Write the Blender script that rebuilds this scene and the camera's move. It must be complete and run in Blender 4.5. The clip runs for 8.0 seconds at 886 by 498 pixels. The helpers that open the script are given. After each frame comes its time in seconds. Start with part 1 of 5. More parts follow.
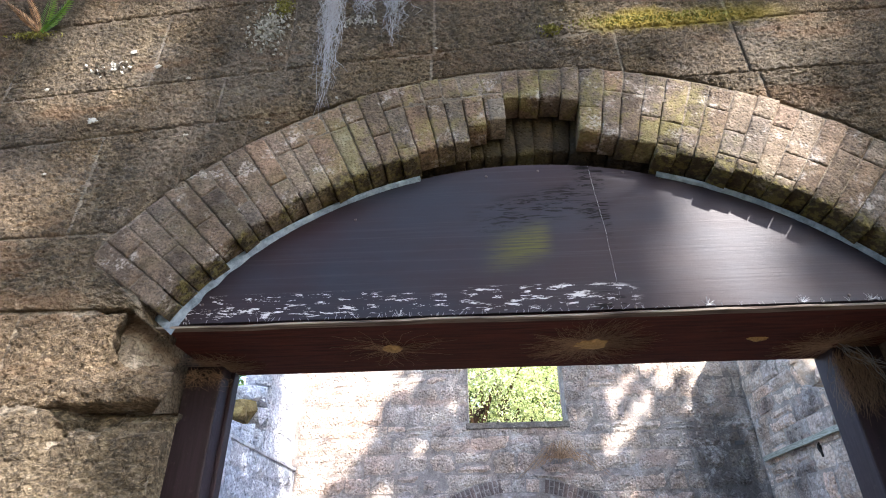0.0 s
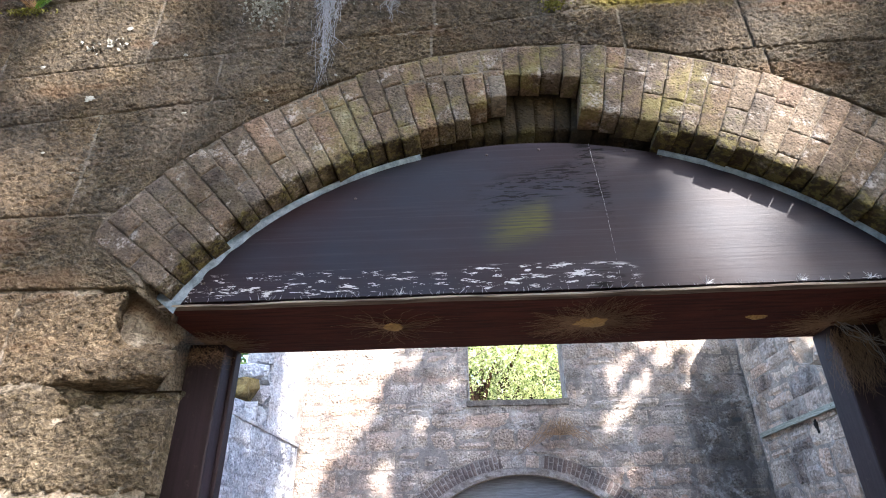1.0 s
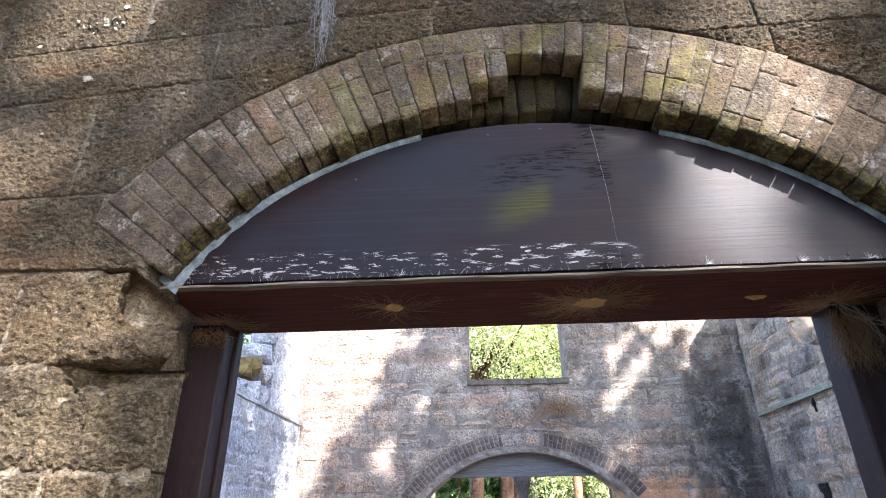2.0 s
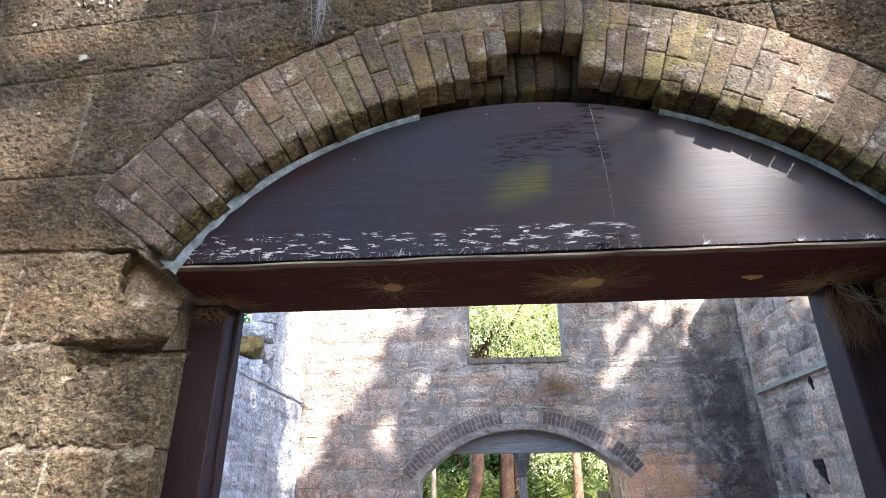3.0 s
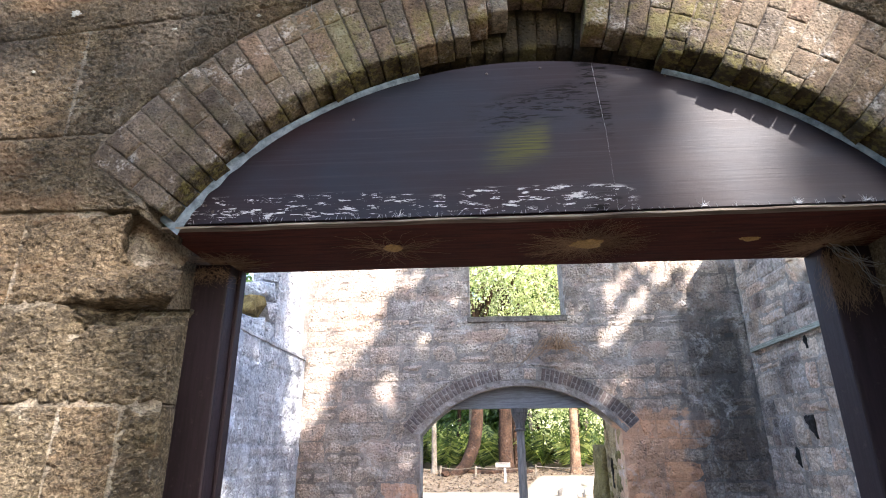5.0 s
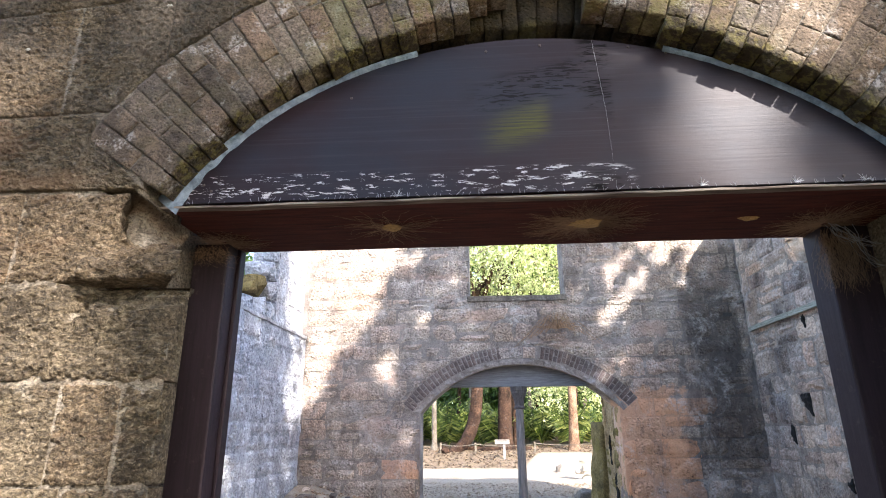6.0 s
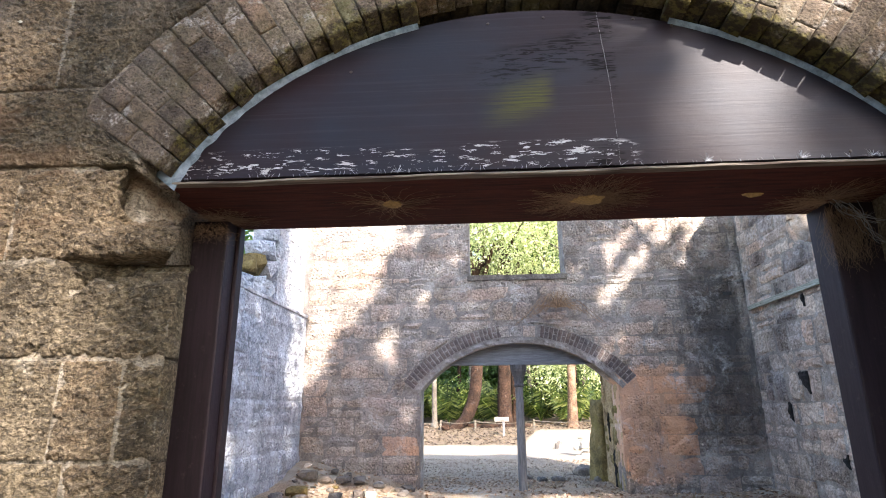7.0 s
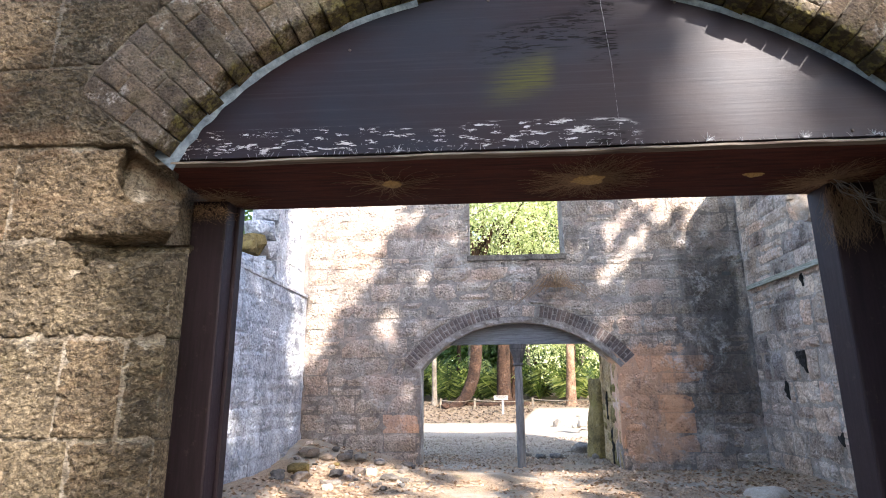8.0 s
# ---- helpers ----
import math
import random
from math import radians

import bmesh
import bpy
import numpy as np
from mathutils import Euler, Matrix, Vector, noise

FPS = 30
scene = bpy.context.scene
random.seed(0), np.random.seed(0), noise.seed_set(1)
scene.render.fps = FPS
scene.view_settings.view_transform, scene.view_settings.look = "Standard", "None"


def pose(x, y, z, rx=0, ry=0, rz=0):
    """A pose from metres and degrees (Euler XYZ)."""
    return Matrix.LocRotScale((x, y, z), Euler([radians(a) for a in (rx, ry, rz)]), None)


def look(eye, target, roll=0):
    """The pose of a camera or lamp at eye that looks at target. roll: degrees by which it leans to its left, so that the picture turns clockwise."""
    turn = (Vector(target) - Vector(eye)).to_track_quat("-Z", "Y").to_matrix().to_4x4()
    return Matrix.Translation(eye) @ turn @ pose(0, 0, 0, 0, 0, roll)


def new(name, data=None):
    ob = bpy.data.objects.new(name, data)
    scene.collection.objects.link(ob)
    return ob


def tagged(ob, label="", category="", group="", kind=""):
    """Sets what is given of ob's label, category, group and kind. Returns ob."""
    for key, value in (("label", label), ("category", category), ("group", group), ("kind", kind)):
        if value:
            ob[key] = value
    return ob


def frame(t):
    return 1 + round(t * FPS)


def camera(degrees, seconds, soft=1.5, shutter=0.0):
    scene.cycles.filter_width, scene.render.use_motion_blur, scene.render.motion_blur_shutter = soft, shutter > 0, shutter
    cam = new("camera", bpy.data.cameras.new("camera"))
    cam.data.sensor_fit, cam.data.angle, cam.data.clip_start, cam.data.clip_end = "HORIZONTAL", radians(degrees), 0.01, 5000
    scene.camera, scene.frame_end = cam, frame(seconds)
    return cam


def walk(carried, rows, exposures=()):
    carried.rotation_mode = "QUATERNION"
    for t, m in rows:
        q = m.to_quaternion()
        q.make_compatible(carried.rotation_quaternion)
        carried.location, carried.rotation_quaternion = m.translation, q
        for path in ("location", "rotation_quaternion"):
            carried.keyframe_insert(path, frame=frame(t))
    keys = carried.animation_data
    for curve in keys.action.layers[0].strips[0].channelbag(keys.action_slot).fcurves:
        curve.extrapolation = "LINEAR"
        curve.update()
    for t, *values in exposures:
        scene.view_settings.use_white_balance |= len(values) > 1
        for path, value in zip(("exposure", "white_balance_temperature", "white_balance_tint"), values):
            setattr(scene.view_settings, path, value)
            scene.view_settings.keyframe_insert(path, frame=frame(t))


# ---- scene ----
cam = camera(76.1, 8.0, soft=1.0)
PATH = [
    (0, (-0.164, -1.591, 1.429), (-0.268, 0.133, 2.437), -0.6),
    (0.5, (-0.163, -1.588, 1.427), (-0.27, 0.154, 2.404), -0.6),
    (1, (-0.163, -1.591, 1.427), (-0.272, 0.168, 2.371), -0.6),
    (1.5, (-0.164, -1.592, 1.427), (-0.276, 0.183, 2.341), -0.6),
    (3, (-0.154, -1.601, 1.426), (-0.274, 0.22, 2.243), -0.6),
    (3.5, (-0.155, -1.602, 1.426), (-0.276, 0.234, 2.211), -0.6),
    (4, (-0.154, -1.608, 1.426), (-0.277, 0.241, 2.178), -0.6),
    (4.5, (-0.152, -1.613, 1.427), (-0.277, 0.25, 2.145), -0.5),
    (6, (-0.143, -1.619, 1.425), (-0.273, 0.279, 2.041), -0.4),
    (6.5, (-0.147, -1.611, 1.424), (-0.277, 0.299, 2.005), -0.4),
    (7, (-0.148, -1.602, 1.42), (-0.28, 0.317, 1.967), -0.4),
    (7.5, (-0.148, -1.602, 1.42), (-0.28, 0.327, 1.933), -0.4),
    (8, (-0.148, -1.603, 1.42), (-0.281, 0.334, 1.899), -0.4),
]
walk(cam, [(t, look(eye, target, roll)) for t, eye, target, roll in PATH], [(0, 2.88, 6300, 16), (4, 2.76, 6400, 16), (8, 2.68, 6600, 16)])

# ---- light ----
SUN = Vector((0.47, -0.72, 0.6)).normalized()
sun_data = bpy.data.lights.new("sun", "SUN")
sun_data.energy, sun_data.angle, sun_data.color = 2.8, radians(0.9), (1.0, 0.95, 0.87)
sun = new("sun", sun_data)
sun.matrix_world = look(SUN * 30, (0, 0, 0))
world = bpy.data.worlds.new("sky")
scene.world = world
world.use_nodes = True
wn = world.node_tree
sky = wn.nodes.new("ShaderNodeTexSky")
sky.sky_type, sky.sun_disc = "NISHITA", False
sky.sun_elevation, sky.sun_rotation = math.asin(SUN.z), math.atan2(SUN.x, SUN.y)
wn.nodes["Background"].inputs["Strength"].default_value = 0.15
wn.links.new(sky.outputs[0], wn.nodes["Background"].inputs["Color"])


# ---- materials ----
class Nodes:
    def __init__(self, name):
        self.mat = bpy.data.materials.new(name)
        self.mat.use_nodes = True
        self.tree = self.mat.node_tree
        self.bsdf = self.tree.nodes["Principled BSDF"]
        self.pos = self.tree.nodes.new("ShaderNodeNewGeometry").outputs["Position"]

    def add(self, kind, **sockets):
        n = self.tree.nodes.new(kind)
        for k, v in sockets.items():
            self.put(n.inputs[k.replace("_", " ")], v)
        return n

    def put(self, socket, v):
        if isinstance(v, bpy.types.NodeSocket):
            self.tree.links.new(v, socket)
        else:
            socket.default_value = v

    def noise(self, scale, detail=4, rough=0.6, vector=None, distortion=0.0):
        n = self.add("ShaderNodeTexNoise", Scale=scale, Detail=detail, Roughness=rough, Distortion=distortion)
        self.put(n.inputs["Vector"], vector or self.pos)
        return n.outputs["Fac"]

    def stretched(self, x, y, z):
        n = self.tree.nodes.new("ShaderNodeMapping")
        n.inputs["Scale"].default_value = (x, y, z)
        self.put(n.inputs["Vector"], self.pos)
        return n.outputs[0]

    def voronoi(self, scale, feature="F1", vector=None):
        n = self.tree.nodes.new("ShaderNodeTexVoronoi")
        n.feature = feature
        n.inputs["Scale"].default_value = scale
        self.put(n.inputs["Vector"], vector or self.pos)
        return n.outputs["Distance"]

    def math(self, op, a, b=0.0):
        n = self.tree.nodes.new("ShaderNodeMath")
        n.operation = op
        self.put(n.inputs[0], a), self.put(n.inputs[1], b)
        return n.outputs[0]

    def ramp(self, fac, stops):
        n = self.tree.nodes.new("ShaderNodeValToRGB")
        els = n.color_ramp.elements
        while len(els) < len(stops):
            els.new(0.5)
        for e, (p, c) in zip(els, stops):
            e.position, e.color = p, (*c, 1) if len(c) == 3 else c
        self.put(n.inputs[0], fac)
        return n.outputs[0]

    def step(self, fac, lo, hi):
        n = self.add("ShaderNodeMapRange", From_Min=lo, From_Max=hi)
        n.interpolation_type = "SMOOTHSTEP"
        self.put(n.inputs["Value"], fac)
        return n.outputs[0]

    def mix(self, fac, a, b, blend="MIX"):
        n = self.tree.nodes.new("ShaderNodeMix")
        n.data_type, n.blend_type = "RGBA", blend
        self.put(n.inputs[0], fac)
        self.put(n.inputs[6], a if isinstance(a, bpy.types.NodeSocket) else (*a, 1))
        self.put(n.inputs[7], b if isinstance(b, bpy.types.NodeSocket) else (*b, 1))
        return n.outputs[2]

    def axis(self, k):
        n = self.tree.nodes.new("ShaderNodeSeparateXYZ")
        self.put(n.inputs[0], self.pos)
        return n.outputs[k]

    def random(self):
        return self.tree.nodes.new("ShaderNodeObjectInfo").outputs["Random"]

    def island(self):
        return self.tree.nodes.new("ShaderNodeNewGeometry").outputs["Random Per Island"]

    def done(self, color, rough=0.9, height=None, strength=0.5, distance=0.01, **more):
        self.put(self.bsdf.inputs["Base Color"], color if isinstance(color, bpy.types.NodeSocket) else (*color, 1))
        self.put(self.bsdf.inputs["Roughness"], rough)
        if height is not None:
            b = self.add("ShaderNodeBump", Strength=strength, Distance=distance)
            self.put(b.inputs["Height"], height)
            self.put(self.bsdf.inputs["Normal"], b.outputs[0])
        for k, v in more.items():
            self.put(self.bsdf.inputs[k.replace("_", " ")], v)
        return self.mat


def masonry(name, dark, mid, light, vary=0.35, moss=0.0, pits=60, bump=0.6, distance=0.012, lichen=0.3, stain=None, tint=(0.1, 0.1, 0.03), fleck=0.5, fine_scale=90, mix_h=(0.7, 0.3, 0.35)):
    """Weathered stone or brick: grain, pits, blotches, lichen and moss, with a shade of its own for each piece."""
    k = Nodes(name)
    blotch, grain, fine = k.noise(2.3, 5, 0.62), k.noise(17, 5, 0.7), k.noise(fine_scale, 3, 0.7, None, 0.4)
    pit = k.voronoi(pits)
    f = k.math("ADD", k.math("MULTIPLY", blotch, 0.55), k.math("MULTIPLY", grain, 0.45))
    col = k.ramp(f, [(0.34, dark), (0.5, mid), (0.66, light)])
    col = k.mix(k.step(fine, 0.36, 0.62), k.mix(fleck, col, dark), col)
    rnd = k.random()
    col = k.mix(vary, col, k.ramp(rnd, [(0.0, (0.55, 0.52, 0.5)), (0.2, (1.1, 0.95, 0.8)), (0.4, (0.8, 0.83, 0.88)), (0.6, (1.25, 1.0, 0.84)), (0.8, (0.9, 0.86, 0.8)), (1.0, (1.3, 1.24, 1.15))]), "MULTIPLY")
    col = k.mix(k.math("MULTIPLY", k.step(k.noise(5.5, 6, 0.75), 0.56, 0.7), lichen), col, (0.55, 0.55, 0.5))
    col = k.mix(k.math("MULTIPLY", k.step(k.noise(3.1, 5, 0.7, k.stretched(1, 1, 0.6)), 0.52, 0.68), 0.55), col, dark)
    if moss:
        col = k.mix(k.math("MULTIPLY", k.step(k.noise(1.9, 6, 0.68, k.stretched(0.8, 1, 1.3)), 0.5, 0.68), moss), col, tint)
    if stain:
        col = stain(k, col)
    h = k.math("ADD", k.math("MULTIPLY", grain, mix_h[0]), k.math("ADD", k.math("MULTIPLY", fine, mix_h[1]), k.math("MULTIPLY", k.step(pit, 0.05, 0.5), mix_h[2])))
    return k.done(col, 0.93, h, bump, distance, Specular_IOR_Level=0.2)


def near_stains(k, col):
    # grain flecks, which also paint the shading of the rough relief
    crumb = k.noise(70, 4, 0.65, k.stretched(0.6, 1, 1.25), 0.8)
    col = k.mix(k.math("MULTIPLY", k.math("SUBTRACT", 1.0, k.step(crumb, 0.39, 0.5)), 0.66), col, (0.03, 0.024, 0.017))
    col = k.mix(k.math("MULTIPLY", k.step(crumb, 0.53, 0.66), 0.38), col, (0.38, 0.31, 0.21))
    grey = k.math("MULTIPLY", k.step(k.noise(1.3, 5, 0.65), 0.46, 0.62), k.step(k.axis(2), 2.1, 2.7))
    col = k.mix(k.math("MULTIPLY", grey, 0.5), col, k.mix(0.5, col, (0.2, 0.195, 0.185)))
    # upper wall darkened in ragged patches, its shade put into the colour
    upper_shade = k.math("MULTIPLY", k.step(k.axis(2), 1.9, 2.5), k.step(k.noise(1.7, 6, 0.7, None, 0.4), 0.36, 0.56))
    col = k.mix(k.math("MULTIPLY", upper_shade, 0.5), col, (0.055, 0.047, 0.038))
    rust = k.math("MULTIPLY", k.step(k.noise(2.4, 5, 0.7, k.stretched(0.6, 1, 1.8)), 0.54, 0.66), 0.4)
    col = k.mix(rust, col, (0.15, 0.085, 0.045))
    height = k.math("ADD", k.axis(2), k.math("MULTIPLY", k.math("SUBTRACT", k.noise(6, 5, 0.7), 0.5), 0.22))
    bed = k.math("MULTIPLY", k.step(height, 3.33, 3.4), k.math("SUBTRACT", 1.0, k.step(height, 3.42, 3.52)))
    moss = k.math("MULTIPLY", k.math("MULTIPLY", k.step(k.axis(0), 0.25, 0.5), k.math("SUBTRACT", 1.0, k.step(k.axis(0), 0.95, 1.25))), bed)
    col = k.mix(k.math("MULTIPLY", moss, 0.8), col, (0.24, 0.19, 0.025))
    white = k.math("MULTIPLY", k.step(k.noise(2.1, 7, 0.8, k.stretched(1.4, 1, 0.8)), 0.6, 0.72), k.step(k.noise(30, 3), 0.42, 0.6))
    return k.mix(k.math("MULTIPLY", white, 0.35), col, (0.5, 0.5, 0.46))


def inside(k, v, a, b, soft):
    """1 between a and b, falling off softly outside."""
    return k.math("MULTIPLY", k.step(v, a - soft, a), k.math("SUBTRACT", 1.0, k.step(v, b, b + soft)))


def far_stains(k, col):
    rag = k.math("MULTIPLY", k.math("SUBTRACT", k.noise(1.7, 6, 0.72), 0.5), 1.7)
    drip = k.math("MULTIPLY", k.math("SUBTRACT", k.noise(2.2, 5, 0.7, k.stretched(1.8, 1, 0.35)), 0.5), 1.6)
    across, up = k.math("ADD", k.axis(0), rag), k.math("ADD", k.axis(2), rag)
    # cool grey bloom over most of the face, warm pink where it has scaled off
    bloom = k.step(k.noise(0.85, 6, 0.68, k.stretched(1, 1, 1.3), 0.4), 0.44, 0.58)
    col = k.mix(k.math("MULTIPLY", bloom, 0.5), col, k.mix(0.6, col, (0.35, 0.335, 0.32)))
    scaled = k.math("MULTIPLY", k.step(k.noise(1.25, 5, 0.65, k.stretched(0.8, 1, 1.4)), 0.53, 0.63), 0.5)
    col = k.mix(scaled, col, (0.48, 0.34, 0.27))
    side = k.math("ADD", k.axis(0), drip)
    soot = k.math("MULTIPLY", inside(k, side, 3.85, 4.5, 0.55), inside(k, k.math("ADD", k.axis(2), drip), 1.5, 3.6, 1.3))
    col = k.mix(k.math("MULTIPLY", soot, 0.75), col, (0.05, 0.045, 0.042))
    iron = k.math("MULTIPLY", inside(k, across, 2.25, 3.3, 0.3), inside(k, up, 0.35, 1.95, 0.15))
    col = k.mix(k.math("MULTIPLY", iron, 0.62), col, (0.76, 0.42, 0.24))
    pock = k.math("MULTIPLY", k.math("SUBTRACT", 1.0, k.step(k.noise(8.5, 5, 0.75, None, 0.6), 0.33, 0.41)), 0.65)
    return worn_lime(k, k.mix(pock, col, (0.07, 0.06, 0.055)))


def worn_lime(k, col):
    """Ragged remains of limewash and water stains that run over stones and joints alike."""
    dark_mask = k.step(k.noise(2.7, 7, 0.75, k.stretched(1.2, 1.2, 0.45), 0.5), 0.52, 0.66)
    col = k.mix(k.math("MULTIPLY", dark_mask, 0.5), col, (0.13, 0.11, 0.1))
    lime = k.math("MULTIPLY", k.step(k.noise(1.5, 7, 0.75, None, 0.6), 0.5, 0.64), k.step(k.noise(14, 4, 0.7), 0.36, 0.58))
    return k.mix(k.math("MULTIPLY", lime, 0.48), col, (0.66, 0.62, 0.57))


def east_stains(k, col):
    grime = k.math("MULTIPLY", k.step(k.noise(1.9, 6, 0.75, k.stretched(1, 1.1, 0.6), 0.5), 0.52, 0.64), 0.4)
    col = k.mix(grime, col, (0.14, 0.125, 0.12))
    warm = k.math("MULTIPLY", k.step(k.noise(1.4, 5, 0.7), 0.55, 0.66), 0.35)
    col = k.mix(warm, col, (0.5, 0.33, 0.2))
    # near-black spots painted for the shade of small holes
    hole = k.math("MULTIPLY", k.math("SUBTRACT", 1.0, k.step(k.noise(6.5, 5, 0.75, k.stretched(1, 1, 0.8), 0.8), 0.3, 0.36)), 0.85)
    return worn_lime(k, k.mix(hole, col, (0.03, 0.025, 0.022)))


def west_stains(k, col):
    pock = k.math("MULTIPLY", k.math("SUBTRACT", 1.0, k.step(k.noise(7, 6, 0.78), 0.36, 0.45)), 0.6)
    col = k.mix(pock, col, (0.1, 0.105, 0.125))
    tan = k.math("MULTIPLY", k.step(k.noise(1.6, 5, 0.7), 0.54, 0.66), 0.4)
    col = k.mix(tan, col, (0.46, 0.41, 0.36))
    lime = k.step(k.noise(2.6, 6, 0.75, k.stretched(1, 1, 0.6)), 0.5, 0.62)
    return k.mix(k.math("MULTIPLY", lime, 0.65), col, (0.76, 0.78, 0.82))


def brick_pits(k, col):
    hole = k.math("MULTIPLY", k.math("SUBTRACT", 1.0, k.step(k.voronoi(34), 0.1, 0.2)), k.step(k.noise(13, 3), 0.5, 0.62))
    col = k.mix(k.math("MULTIPLY", hole, 0.85), col, (0.015, 0.012, 0.01))
    green = k.math("MULTIPLY", k.step(k.noise(5.5, 6, 0.75), 0.46, 0.6), k.math("MULTIPLY", inside(k, k.axis(0), -0.5, 0.55, 0.4), 0.5))
    col = k.mix(green, col, (0.15, 0.135, 0.035))
    chalk = k.math("MULTIPLY", k.step(k.noise(7.5, 6, 0.75), 0.54, 0.66), k.step(k.noise(60, 3, 0.7), 0.4, 0.56))
    col = k.mix(k.math("MULTIPLY", chalk, 0.45), col, (0.42, 0.4, 0.37))
    # moss along the ring's lower edge and soffit, with the soffit's shade painted in
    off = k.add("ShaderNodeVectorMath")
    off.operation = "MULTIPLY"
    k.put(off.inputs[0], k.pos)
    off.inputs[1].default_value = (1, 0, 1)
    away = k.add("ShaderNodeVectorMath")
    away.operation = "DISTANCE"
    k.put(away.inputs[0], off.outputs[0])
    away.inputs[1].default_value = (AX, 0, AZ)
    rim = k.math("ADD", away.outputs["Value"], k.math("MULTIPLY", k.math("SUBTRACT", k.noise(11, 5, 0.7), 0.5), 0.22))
    dark_mask = k.math("SUBTRACT", 1.0, k.step(rim, 1.5, 1.545))
    return k.mix(k.math("MULTIPLY", dark_mask, 0.85), col, k.mix(k.step(k.noise(40, 3), 0.45, 0.6), (0.022, 0.018, 0.01), (0.08, 0.068, 0.02)))


# near arch: centre and the two radii
AX, AZ, A_OUT, A_IN = 0.05, 1.30, 1.868, 1.53
STONE = masonry("tooled_sandstone", (0.032, 0.025, 0.017), (0.155, 0.123, 0.08), (0.3, 0.242, 0.16), 0.4, 0.25, 45, 1.0, 0.024, 0.1, near_stains, (0.085, 0.07, 0.022), 0.45, 120, (0.4, 0.8, 0.4))
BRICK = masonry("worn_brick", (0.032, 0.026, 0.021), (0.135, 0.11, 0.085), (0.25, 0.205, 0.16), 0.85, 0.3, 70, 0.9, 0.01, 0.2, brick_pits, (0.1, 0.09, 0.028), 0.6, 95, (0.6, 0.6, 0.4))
# back ring: mossy brick, darkened further with the recess's shade
BRICK_BACK = masonry("shaded_mossy_brick", (0.006, 0.005, 0.004), (0.03, 0.024, 0.014), (0.085, 0.068, 0.028), 0.6, 0.5, 70, 0.8, 0.01, 0.08, None, (0.08, 0.072, 0.016))
MORTAR = masonry("lime_mortar", (0.06, 0.05, 0.036), (0.19, 0.16, 0.12), (0.36, 0.32, 0.26), 0.0, 0.2, 90, 0.8, 0.008, 0.1, near_stains)
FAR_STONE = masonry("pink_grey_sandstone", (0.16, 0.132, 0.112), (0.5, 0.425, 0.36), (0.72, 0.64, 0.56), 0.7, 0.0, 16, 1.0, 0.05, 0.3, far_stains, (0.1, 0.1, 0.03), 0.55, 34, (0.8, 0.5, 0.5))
RED_STONE = masonry("orange_sandstone", (0.38, 0.21, 0.13), (0.66, 0.38, 0.235), (0.76, 0.5, 0.35), 0.5, 0.0, 16, 0.9, 0.04, 0.3, far_stains)
EAST_STONE = masonry("grey_brown_sandstone", (0.24, 0.19, 0.15), (0.66, 0.55, 0.45), (0.78, 0.69, 0.58), 0.7, 0.1, 16, 0.9, 0.05, 0.3, east_stains, (0.1, 0.1, 0.03), 0.5, 20, (0.8, 0.5, 0.4))
WEST_STONE = masonry("limewashed_stone", (0.24, 0.255, 0.285), (0.54, 0.565, 0.61), (0.74, 0.765, 0.8), 0.3, 0.0, 14, 1.0, 0.05, 0.4, west_stains, (0.1, 0.1, 0.03), 0.5, 22, (0.8, 0.7, 0.4))
FAR_MORTAR = masonry("pale_mortar", (0.08, 0.067, 0.058), (0.28, 0.235, 0.2), (0.54, 0.475, 0.41), 0.0, 0.0, 40, 0.8, 0.02, 0.3, far_stains)
SIDE_MORTAR = masonry("grey_mortar", (0.13, 0.11, 0.09), (0.42, 0.36, 0.295), (0.6, 0.53, 0.45), 0.0, 0.0, 40, 0.8, 0.02, 0.3, east_stains)
RING_MORTAR = masonry("ring_mortar", (0.14, 0.12, 0.105), (0.3, 0.265, 0.24), (0.48, 0.44, 0.4), 0.0, 0.0, 40, 0.8, 0.01, 0.3)
JAMB_STONE = masonry("ochre_jamb_stone", (0.13, 0.09, 0.05), (0.46, 0.34, 0.19), (0.62, 0.48, 0.3), 0.5, 0.35, 16, 1.0, 0.05, 0.1, None, (0.24, 0.17, 0.05))
DARK_BRICK = masonry("smoke_dark_brick", (0.06, 0.05, 0.048), (0.15, 0.125, 0.118), (0.3, 0.255, 0.235), 0.6, 0.0, 40, 0.8, 0.02, 0.25)
ROCK = masonry("field_rock", (0.06, 0.055, 0.05), (0.17, 0.155, 0.14), (0.34, 0.31, 0.27), 0.6, 0.2, 25, 0.8, 0.02, 0.3)
PALE_ROCK = masonry("pale_rock", (0.3, 0.27, 0.22), (0.48, 0.44, 0.37), (0.62, 0.58, 0.5), 0.3, 0.05, 25, 0.7, 0.02, 0.3)
MOSSY = masonry("mossy_stone", (0.04, 0.03, 0.012), (0.2, 0.15, 0.06), (0.38, 0.29, 0.13), 0.3, 0.55, 25, 0.8, 0.02, 0.1, None, (0.2, 0.165, 0.03))


def cement():
    k = Nodes("blue_grey_cement")
    n = k.noise(22, 5, 0.7)
    return k.done(k.ramp(n, [(0.36, (0.08, 0.11, 0.14)), (0.5, (0.15, 0.2, 0.25)), (0.66, (0.24, 0.3, 0.36))]), 0.8, n, 0.8, 0.01)


